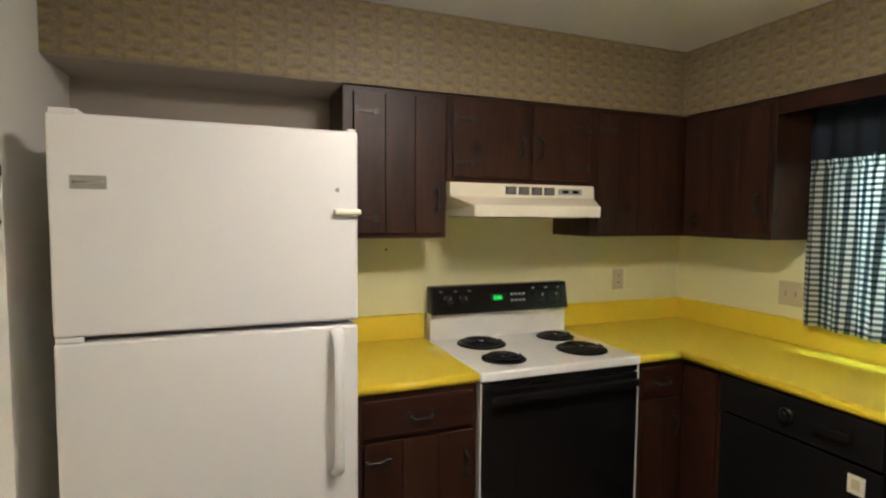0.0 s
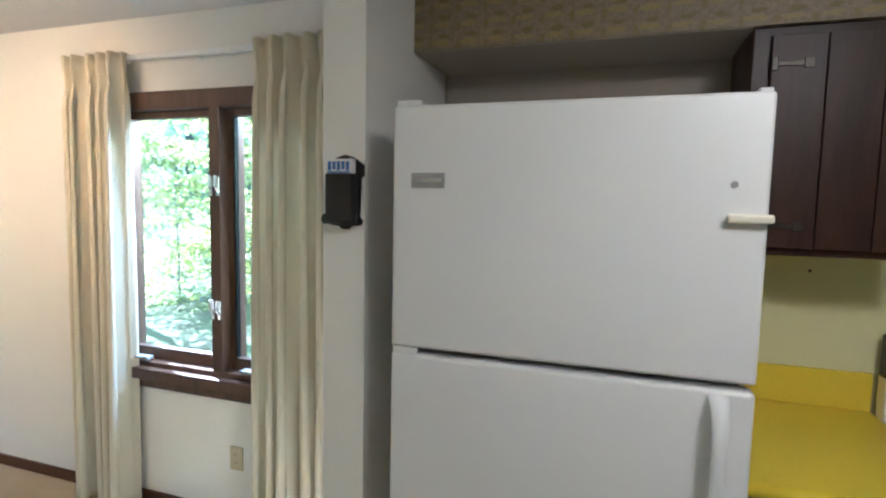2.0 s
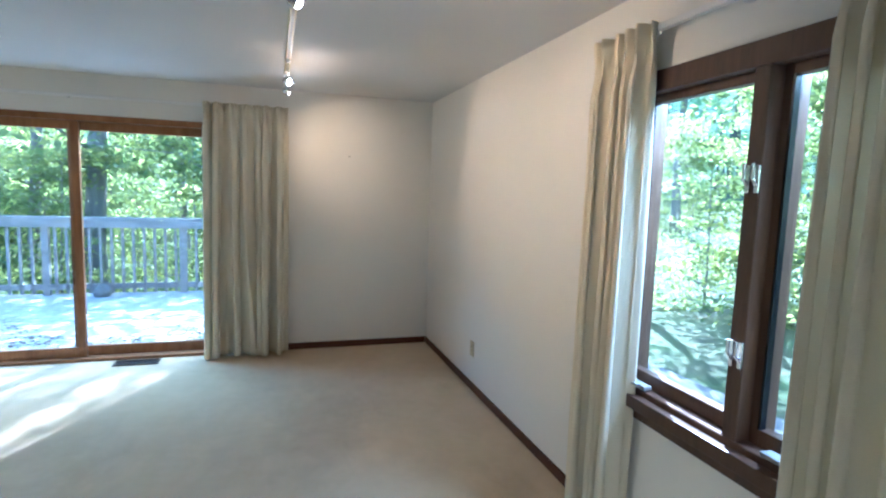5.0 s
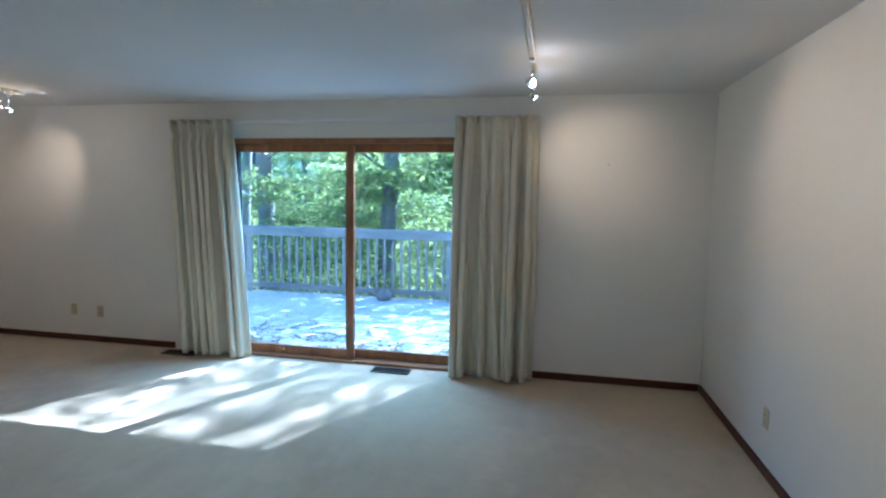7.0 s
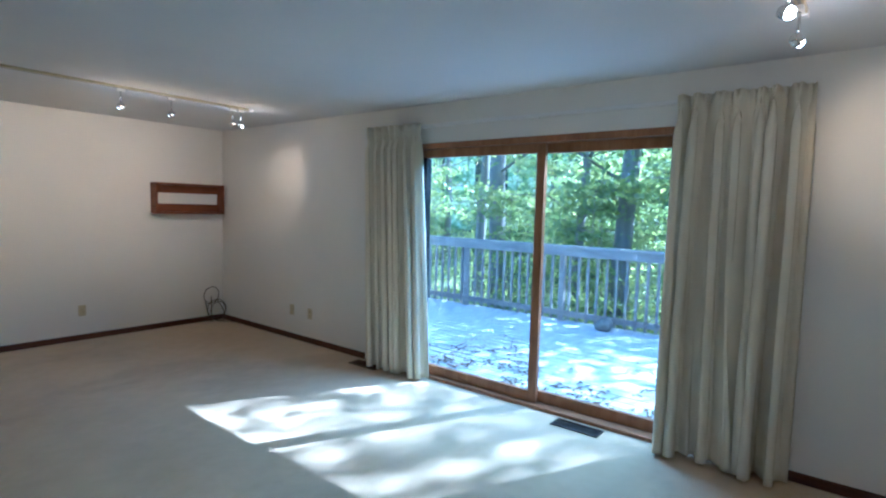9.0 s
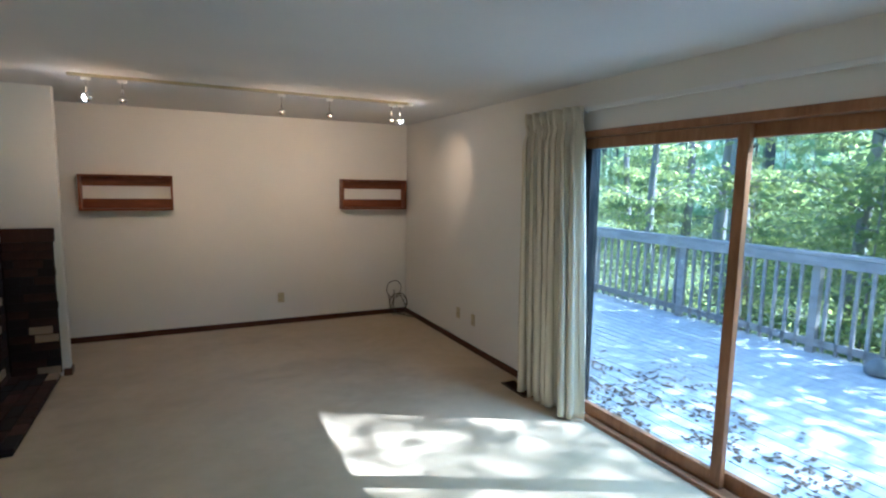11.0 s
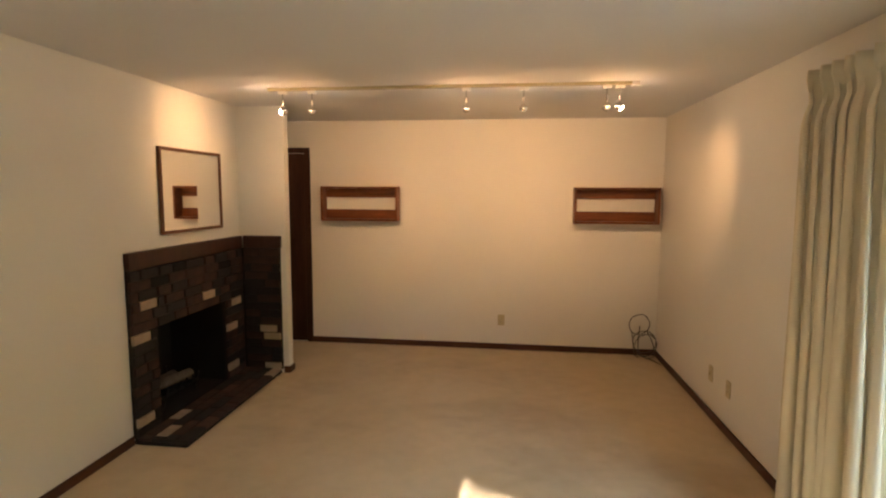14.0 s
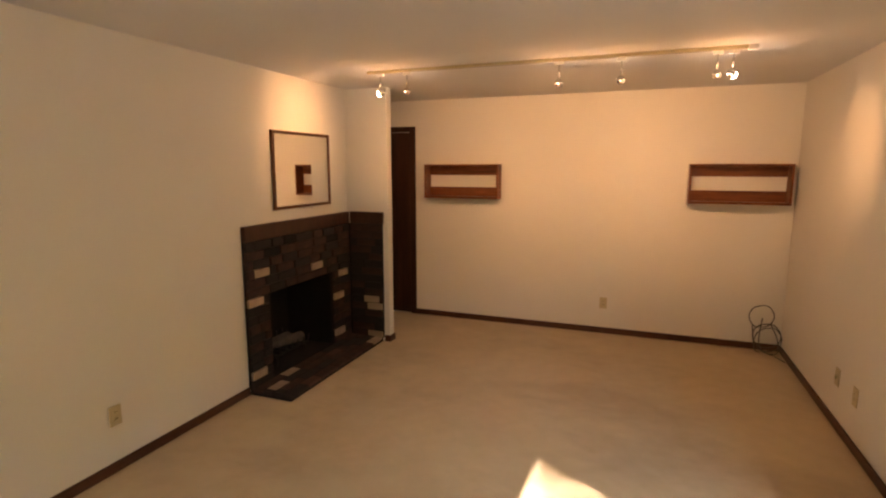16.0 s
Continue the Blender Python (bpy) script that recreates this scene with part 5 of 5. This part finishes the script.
def leaves(name, centers, per, spread, size, mat, parent, seed, flat=0.5, label=""):
    """Many small four-sided leaves round the centers, gathered in tiers, as one mesh."""
    r = np.random.RandomState(seed)
    c = np.repeat(np.array(centers, float), per, 0)
    n = len(c)
    off = r.normal(0, 1, (n, 3)) * np.array([spread, spread, spread * flat])
    p = c + off
    up = r.normal(0, 0.55, (n, 3)) + (0, 0, 1)
    up /= np.linalg.norm(up, axis=1)[:, None]
    u = np.cross(up, r.normal(0, 1, (n, 3)))
    u /= np.linalg.norm(u, axis=1)[:, None]
    w = np.cross(up, u)
    s = (size * r.uniform(0.6, 1.3, n))[:, None]
    v = np.stack([p - u * s, p - w * s * 0.5 + up * s * 0.12, p + u * s, p + w * s * 0.5 + up * s * 0.12], 1).reshape(-1, 3)
    if parent is not None:
        v = v - np.array(base_of(parent))
    me = bpy.data.meshes.new(name)
    me.from_pydata(v.tolist(), [], np.arange(4 * n).reshape(-1, 4).tolist())
    me.materials.append(mat)
    ob = new(name, me)
    ob.parent = parent
    if label:
        ob["label"] = label
    return ob


def tree(seed, height, girth, crown_from, reach, tiers, per, size, label):
    rnd = random.Random(seed)
    t = thing("tree", (0, 0, 0), label, "tree")
    bm = bmesh.new()
    pts, rad = [], []
    lean = (rnd.uniform(-0.03, 0.03), rnd.uniform(-0.03, 0.03))
    for k in range(11):
        h = height * k / 10
        pts.append((lean[0] * h + 0.06 * math.sin(h + seed), lean[1] * h + 0.06 * math.cos(0.8 * h + seed), h - 0.4))
        rad.append(girth * (1 - 0.85 * k / 10) * (1.35 if k == 0 else 1))
    tube(bm, pts, rad, 12)
    cents = []
    for _ in range(tiers):
        h = rnd.uniform(crown_from, height)
        k = min(int(h / height * 10), 9)
        a0 = Vector(pts[k])
        an = rnd.uniform(0, 2 * math.pi)
        ln = reach * rnd.uniform(0.5, 1.1) * (1 - 0.45 * (h - crown_from) / max(0.1, height - crown_from))
        dv = Vector((math.cos(an), math.sin(an), rnd.uniform(-0.05, 0.35)))
        tip = a0 + dv * ln
        midp = a0 + dv * ln * 0.5 + Vector((0, 0, 0.1 * ln))
        tube(bm, [a0, midp, tip], [max(0.012, girth * 0.16), max(0.008, girth * 0.1), 0.006], 5)
        for s in (0.35, 0.55, 0.75, 0.95):
            cents.append(a0.lerp(tip, s) + Vector((rnd.uniform(-0.4, 0.4), rnd.uniform(-0.4, 0.4), rnd.uniform(-0.1, 0.15))))
    part("trunk", bm, M_BARK, t, "grey-brown trunk with limbs", True)
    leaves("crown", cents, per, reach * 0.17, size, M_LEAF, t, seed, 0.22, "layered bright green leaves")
    return t


TALL = "tall forest tree with grey bark and layered green leaves"
YOUNG = "young understorey tree with layered green leaves"
kinds = [tree(1, 17, 0.20, 4.5, 3.6, 30, 45, 0.085, TALL), tree(2, 15, 0.13, 3.2, 3.0, 26, 45, 0.085, TALL), tree(3, 6.5, 0.045, 0.9, 2.0, 34, 36, 0.07, YOUNG), tree(4, 4.2, 0.03, 0.3, 1.5, 26, 36, 0.065, YOUNG)]


def plant_all():
    rnd = random.Random(5)
    # Some western trees are added on the sun's path to dapple floor and deck.
    spots = [(-14.8, 2.2, 1), (-11.5, 0.9, 1), (-14.0, 6.6, 1), (-11.9, -2.05, 0), (-13.2, -3.55, 1), (-12.6, -5.4, 0), (-14.4, -7.2, 0), (-15.8, 0.4, 1), (-17.5, -1.2, 1), (-15.4, 2.2, 0), (-14.5, -9.5, 1), (-10.5, 9.0, 1), (-16.5, 8.0, 0),
             (-14.5, 4.7, 1), (-3.9, 10.6, 0), (-2.3, 12.2, 2), (-0.6, 12.6, 2), (-3.6, 13.5, 2), (1.2, 11.8, 2), (-1.4, 15.5, 2), (-5.6, 15.0, 2), (-3.4, 12.5, 0), (0.6, 14.5, 1), (-6.8, 14.0, 1), (-2.0, 17.5, 0), (4.5, 13.0, 0), (-8.0, 19, 1), (-4.6, 22, 0), (-1.9, 9.6, 1), (-5.2, 10.4, 1)]
    for k in range(16):
        a, d = rnd.uniform(radians(85), radians(268)), rnd.uniform(19, 40)
        spots.append((-3 + d * math.cos(a), 1 + d * math.sin(a), rnd.choice((0, 1))))
    young = []
    for k in range(110):
        a, d = rnd.uniform(radians(88), radians(262)), rnd.uniform(9.5, 34)
        x, y = -2.5 + d * math.cos(a), 0.5 + d * math.sin(a)
        if x > -10.6 and y < 8.2 and y > -9:
            continue
        if x > -15.5 and -9 < y < 3 and k % 4:
            continue
        if d < 22 and k % 2 and x < -8:
            continue
        young.append((x, y, rnd.choice((2, 3, 3))))
    for k in range(46):
        young.append((rnd.uniform(-34, -19), rnd.uniform(-19, 6), 2 + k % 2))
    for k in range(6):
        young.append((-10.6 - rnd.uniform(0, 1.2), -6.5 + k * 2.1, 3))
    for x, y, k in spots + young:
        s = rnd.uniform(0.85, 1.2)
        if x > -10.9 and y < 3:
            s = 0.7
        c = copy_thing(kinds[k], Matrix.Translation((x, y, land(x, y))) @ pose(0, 0, 0, 0, 0, rnd.uniform(0, 360)) @ Matrix.Scale(s, 4))
        c.scale = (s, s, s)
        c["group"] = "forest trees"
    for t in kinds:
        for o in list(t.children):
            bpy.data.objects.remove(o)
        bpy.data.objects.remove(t)


plant_all()


def brush():
    """Low green growth beyond the deck and the drive, past counting."""
    rnd = random.Random(9)
    cents = []
    for _ in range(3000):
        a, d = rnd.uniform(radians(85), radians(265)), rnd.uniform(8, 42)
        x, y = -2.5 + d * math.cos(a), 0.5 + d * math.sin(a)
        if (x > -9.6 and y < 9.0) or (4 < y < 8.5 and x > -17):
            continue
        cents.append((x, y, land(x, y) + rnd.uniform(0.05, 0.5)))
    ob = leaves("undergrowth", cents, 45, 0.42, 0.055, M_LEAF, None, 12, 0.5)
    tagged(ob, "low green undergrowth on the forest floor", "undergrowth", "", "stuff")


brush()


def backdrop():
    m, nt, b = mat_base("far_woods")
    v = coords(nt)
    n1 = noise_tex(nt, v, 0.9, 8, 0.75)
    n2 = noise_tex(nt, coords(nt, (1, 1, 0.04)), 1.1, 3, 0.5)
    # Bright gaps and shaded depths are painted into the colour by noise.
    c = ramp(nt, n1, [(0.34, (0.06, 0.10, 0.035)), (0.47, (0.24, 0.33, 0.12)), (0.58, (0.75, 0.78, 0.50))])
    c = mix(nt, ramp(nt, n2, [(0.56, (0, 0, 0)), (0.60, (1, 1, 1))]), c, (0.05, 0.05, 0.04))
    nt.links.new(c, b.inputs["Base Color"])
    b.inputs["Roughness"].default_value = 1.0
    verts, faces = [], []
    for k in range(73):
        a = 2 * math.pi * k / 72
        for h in (-6, 16.5 + 2.0 * math.sin(5 * a) + 1.5 * math.sin(13 * a + 1)):
            verts.append((-2 + 52 * math.cos(a), 52 * math.sin(a), h))
    for k in range(72):
        faces.append((2 * k, 2 * k + 2, 2 * k + 3, 2 * k + 1))
    me = bpy.data.meshes.new("backdrop")
    me.from_pydata(verts, [], faces)
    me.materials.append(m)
    tagged(new("backdrop", me), "distant green woods with bright gaps painted in", "backdrop", "", "structure")


backdrop()


def deck():
    x1, x0, ya, yb, zt = XW - T - 0.03, -8.78, -5.35, 3.9, -0.12
    t = thing("deck", ((x0 + x1) / 2, (ya + yb) / 2, zt), "weathered grey timber deck with a railing, strewn with leaves", "deck")
    t["kind"] = "structure"
    part("joists", boxes(*[(x0 + 0.03, ya + 0.02 + k * (yb - ya - 0.09) / 22, zt - 0.24, x1, ya + 0.06 + k * (yb - ya - 0.09) / 22, zt - 0.034) for k in range(23)], (x0 - 0.01, ya, zt - 0.25, x0 + 0.028, yb, zt - 0.034)), M_RAIL, t, "grey timber joists")
    n = int((x1 - x0) / 0.146)
    me = None
    for k in range(n):
        a = x1 - 0.146 * (k + 1)
        if me is None:
            ob = part("board", boxes((a + 0.005, ya - 0.01, zt - 0.033, a + 0.143, yb, zt), bevel=0.003, seg=1), M_DECK, t, "weathered deck board")
            me, first = ob.data, a
        else:
            ob = new("board", me)
            ob.parent = t
            ob.location = (a - first, 0, 0.0015 * math.sin(k * 7.3))
            ob["label"] = "weathered deck board"
    r = thing("deck_railing", (x0, 0, zt), "weathered grey timber deck railing with square balusters", "railing")
    xr = -8.63
    part("top_rail", boxes((xr - 0.08, ya - 0.02, 0.985, xr + 0.06, yb, 1.023), bevel=0.004), M_RAIL, r, "flat weathered top rail")
    part("face_rail", boxes((xr + 0.022, ya + 0.05, 0.87, xr + 0.06, yb, 0.98), bevel=0.003), M_RAIL, r, "upright board under the top rail")
    part("bottom_rail", boxes((xr - 0.02, ya + 0.05, -0.04, xr + 0.018, yb, 0.045), bevel=0.003), M_RAIL, r)
    y = ya
    while y < yb:
        part("post", boxes((xr - 0.065, y, zt + 0.001, xr + 0.02, y + 0.088, 0.984), bevel=0.004), M_RAIL, r, "square timber post")
        y += 1.78
    k = 0
    ref = None
    yy = ya + 0.16
    while yy < yb:
        if ref is None:
            ref = part("baluster", boxes((xr - 0.018, yy, -0.10, xr + 0.018, yy + 0.036, 0.984), bevel=0.003, seg=1), M_RAIL, r, "square timber baluster")
            y_first = yy
        else:
            o = new("baluster", ref.data)
            o.parent = r
            o.location = (0.0, yy - y_first, 0)
            o["label"] = "square timber baluster"
        yy += 0.142
    for side, ys in (("south", ya), ("north", yb)):
        s = thing("deck_railing", ((x0 + x1) / 2, ys, zt), "weathered grey timber end railing of the deck", "railing")
        part("top_rail", boxes((xr + 0.07, ys - 0.07, 0.985, x1 - 0.01, ys + 0.06, 1.023), bevel=0.004), M_RAIL, s)
        part("face_rail", boxes((xr + 0.07, ys + 0.022, 0.87, x1 - 0.01, ys + 0.058, 0.98), bevel=0.003), M_RAIL, s)
        part("post", boxes((x1 - 0.1, ys - 0.06, zt + 0.001, x1 - 0.012, ys + 0.02, 0.984), bevel=0.004), M_RAIL, s)
        part("post", boxes((-6.8, ys - 0.06, zt + 0.001, -6.72, ys + 0.02, 0.984), bevel=0.004), M_RAIL, s)
        x = xr + 0.17
        ref2 = None
        while x < x1 - 0.12:
            if ref2 is None:
                ref2 = part("baluster", boxes((x, ys - 0.018, zt + 0.001, x + 0.036, ys + 0.018, 0.984), bevel=0.003, seg=1), M_RAIL, s)
                xf = x
            else:
                o = new("baluster", ref2.data)
                o.parent = s
                o.location = (x - xf, 0, 0)
            x += 0.142
    # fallen leaves, thicker towards the house
    rn = np.random.RandomState(4)
    n = 7000
    px = x1 - 0.05 - np.abs(rn.normal(0, 0.95, n))
    py = rn.uniform(ya + 0.1, yb - 0.1, n)
    py = py + 0.25 * np.sin(px * 3)
    keep = (px > x0 + 0.1) & (np.sin(px * 2.1 + 1) + np.sin(py * 2.7) + np.sin(px * 4.3 - py * 3.1) + 0.9 * np.sin(px * 9.1 + py * 5.3) + 0.9 * np.sin(py * 8.3 - px * 4.7) + rn.uniform(-1.2, 1.2, n) > 0.7)
    px, py = px[keep], py[keep]
    n = len(px)
    vs, fs = [], []
    for i in range(n):
        a, s, cu = rn.uniform(0, 6.283), rn.uniform(0.014, 0.030), rn.uniform(0.1, 0.8)
        c, sn = math.cos(a), math.sin(a)
        z = zt + 0.005
        b = len(vs)
        for u, w, h in ((-1, 0, cu), (-0.35, -0.55, 0.05), (0.45, -0.5, 0.1), (1, 0, cu * 0.8), (0.45, 0.5, 0.08), (-0.35, 0.55, 0.12)):
            vs.append((px[i] + s * (u * c - w * sn), py[i] + s * (u * sn + w * c), z + s * h * 0.7))
        fs.append(tuple(range(b, b + 6)))
    me = bpy.data.meshes.new("fallen_leaves")
    me.from_pydata(vs, [], fs)
    me.materials.append(M_DEADLEAF)
    tagged(new("fallen_leaves", me), "dry brown leaves scattered on the deck", "fallen leaves", "", "stuff")


deck()

rk = thing("stone_planter", (-8.45, -1.0, -0.12), "small weathered stone beside the deck railing", "stone")
bm = bmesh.new()
bmesh.ops.create_icosphere(bm, subdivisions=3, radius=0.12)
for v in bm.verts:
    v.co *= 1 + 0.25 * noise.noise(v.co * 9)
    v.co = Vector((v.co.x - 8.45, v.co.y - 1.0, max(-0.119, v.co.z * 0.8 - 0.04)))
part("stone", bm, M_BARK, rk, "", True)

# ---- fireplace, brick by brick ----


def fireplace():
    ya, yb = WR + 0.002, -2.262
    t = thing("fireplace", (XE, (ya + yb) / 2, 0), "dark brown brick corner fireplace with a few pale bricks", "fireplace")
    xf = XE - 0.03
    part("mortar", boxes((xf + 0.008, FB[1] + 0.002, 0.035, XE - 0.001, yb - 0.003, 1.163), (xf + 0.008, ya, 0.035, XE - 0.001, FB[0] - 0.002, 1.163), (xf + 0.008, FB[0] - 0.002, FB[3], XE - 0.001, FB[1] + 0.002, 1.163)), M_MORTAR, t, "dark mortar bed")
    part("mortar", boxes((-1.335, WR + 0.001, 0.035, xf + 0.006, WR + 0.022, 1.163)), M_MORTAR, t)
    part("mortar", boxes((-1.325, ya + 0.01, 0.001, XE - 0.002, yb - 0.005, 0.026)), M_MORTAR, t, "dark hearth bed")
    part("mantel_band", boxes((xf - 0.012, ya + 0.04, 1.165, XE - 0.001, yb, 1.277), bevel=0.005), M_DOORWD, t, "dark brown timber band")
    part("mantel_band", boxes((-1.348, ya, 1.165, xf - 0.013, ya + 0.036, 1.277), bevel=0.005), M_DOORWD, t)
    fb = part("firebox", boxes((XE + 0.002, FB[0] - 0.05, 0.002, XE + 0.55, FB[1] + 0.05, 0.034)), M_SOOT, t, "soot-black firebox floor")
    for r in ((XE + 0.5, FB[0] - 0.05, 0.035, XE + 0.55, FB[1] + 0.05, 0.9), (XE + 0.002, FB[0] - 0.05, 0.035, XE + 0.499, FB[0] - 0.001, 0.9), (XE + 0.002, FB[1] + 0.001, 0.035, XE + 0.499, FB[1] + 0.05, 0.9), (XE + 0.002, FB[0], 0.781, XE + 0.499, FB[1], 0.9)):
        part("firebox_wall", boxes(r), M_SOOT, fb)
    g = thing("fire_grate", (XE + 0.2, -2.95, 0.034), "black iron grate with ash-covered log remains", "fire grate")
    for k in range(6):
        y = -3.15 + 0.08 * k
        bm = bmesh.new()
        tube(bm, [(XE + 0.08, y, 0.2), (XE + 0.09, y, 0.13), (XE + 0.36, y, 0.13), (XE + 0.37, y, 0.22)], 0.008, 6)
        part("bar", bm, M_IRON, g, "black iron bar")
    for xx in (XE + 0.12, XE + 0.33):
        bm = bmesh.new()
        rod(bm, (xx, -3.18, 0.12), (xx, -2.72, 0.12), 0.008)
        part("crossbar", bm, M_IRON, g)
        for y in (-3.15, -2.75):
            bm = bmesh.new()
            rod(bm, (xx, y, 0.035), (xx, y, 0.12), 0.008)
            part("leg", bm, M_IRON, g)
    for ends in (((XE + 0.14, -3.12, 0.185), (XE + 0.2, -2.75, 0.20), 0.045, 0.035), ((XE + 0.27, -3.1, 0.18), (XE + 0.26, -2.78, 0.185), 0.038, 0.04)):
        bm = bmesh.new()
        rod(bm, *ends, 12)
        part("log", bm, M_ASH, g, "ash-grey charred log", True)

    rnd = random.Random(31)
    cache = {}

    def brick(a, b, c, d, axis, mat):
        """A brick over [a, b] along the face and [c, d] up (or across); one mesh for each size."""
        ln = round((b - a) * 40) / 40
        key = (ln, round(d - c, 3), axis, mat.name)
        if key not in cache:
            h, w = d - c, b - a - 0.008
            bm_ = boxes((-0.014, -w / 2, -h / 2, 0.010, w / 2, h / 2), bevel=0.003, seg=1)
            if axis == "y":
                bmesh.ops.rotate(bm_, verts=bm_.verts, matrix=Matrix.Rotation(radians(90), 3, "Z"))
            if axis == "z":
                bmesh.ops.rotate(bm_, verts=bm_.verts, matrix=Matrix.Rotation(radians(90), 3, "Y"))
            bmesh.ops.recalc_face_normals(bm_, faces=bm_.faces)
            me = bpy.data.meshes.new("brick")
            bm_.to_mesh(me)
            bm_.free()
            me.materials.append(mat)
            cache[key] = me
        o = new("brick", cache[key])
        o.parent = t
        m, n = (a + b) / 2, (c + d) / 2
        j = rnd.uniform(-0.003, 0.003)
        p = {"x": (xf + j, m, n), "y": (m, WR + 0.028 + j, n), "z": (n, m, 0.036 + j * 0.6)}[axis]
        o.location = Vector(p) - t.location

    def course(a, b, v, pale, half):
        """The joints of one course from a to b, the pale bricks in their places, and the material of each brick."""
        here = sorted((u - 0.085, u + 0.085) for u, w in pale if abs(w - v) < half and a < u < b)
        out, at = [], a
        for p, q in [*here, (b, b)]:
            p = max(p, at)
            while p - at > 0.03:
                w = rnd.choice((0.15, 0.2, 0.2, 0.225, 0.25)) * (0.5 if at == a and rnd.random() < 0.5 else 1)
                e = p if p - at - w < 0.06 else at + w
                out.append((at, e, M_SOOT if v > 1.05 and rnd.random() < 0.2 else M_BRICKD if rnd.random() < 0.42 else M_BRICK))
                at = e
            if q > at + 0.03:
                q = min(q, b)
                out.append((p, q, M_BRICKL))
                at = q
        return out

    pale_x = [(-2.434, 0.937), (-3.15, 0.875), (-3.58, 0.712), (-2.345, 0.721), (-3.50, 0.504), (-2.35, 0.161), (-3.50, 0.146)]
    pale_y = [(-1.213, 0.412), (-1.25, 0.341), (-1.25, 0.06)]
    pale_z = [(-2.66, -1.03), (-2.40, -1.11), (-2.568, -1.29), (-3.611, -1.29), (-3.188, -1.11)]
    step = 0.0704
    for r in range(16):
        z0_, z1_ = 0.038 + r * step, 0.038 + (r + 1) * step - 0.008
        mid = (z0_ + z1_) / 2
        spans = [(ya + 0.05, yb)]
        if z0_ < FB[3] - 0.02:
            spans = [(ya + 0.05, FB[0] - 0.004), (FB[1] + 0.004, yb)]
        for a, b in spans:
            for p, q, m_ in course(a, b, mid, pale_x, step / 2):
                brick(p, q, z0_, z1_, "x", m_)
        for p, q, m_ in course(-1.338, xf - 0.016, mid, pale_y, step / 2):
            brick(p, q, z0_, z1_, "y", m_)
    for r in range(4):
        xa = -1.333 + r * 0.088
        for p, q, m_ in course(ya + 0.03, yb, xa + 0.042, pale_z, 0.044):
            brick(p, q, xa, xa + 0.084, "z", M_BRICKM if m_ is M_BRICKL and -3.4 < (p + q) / 2 < -2.5 and xa < -1.1 else m_)


fireplace()
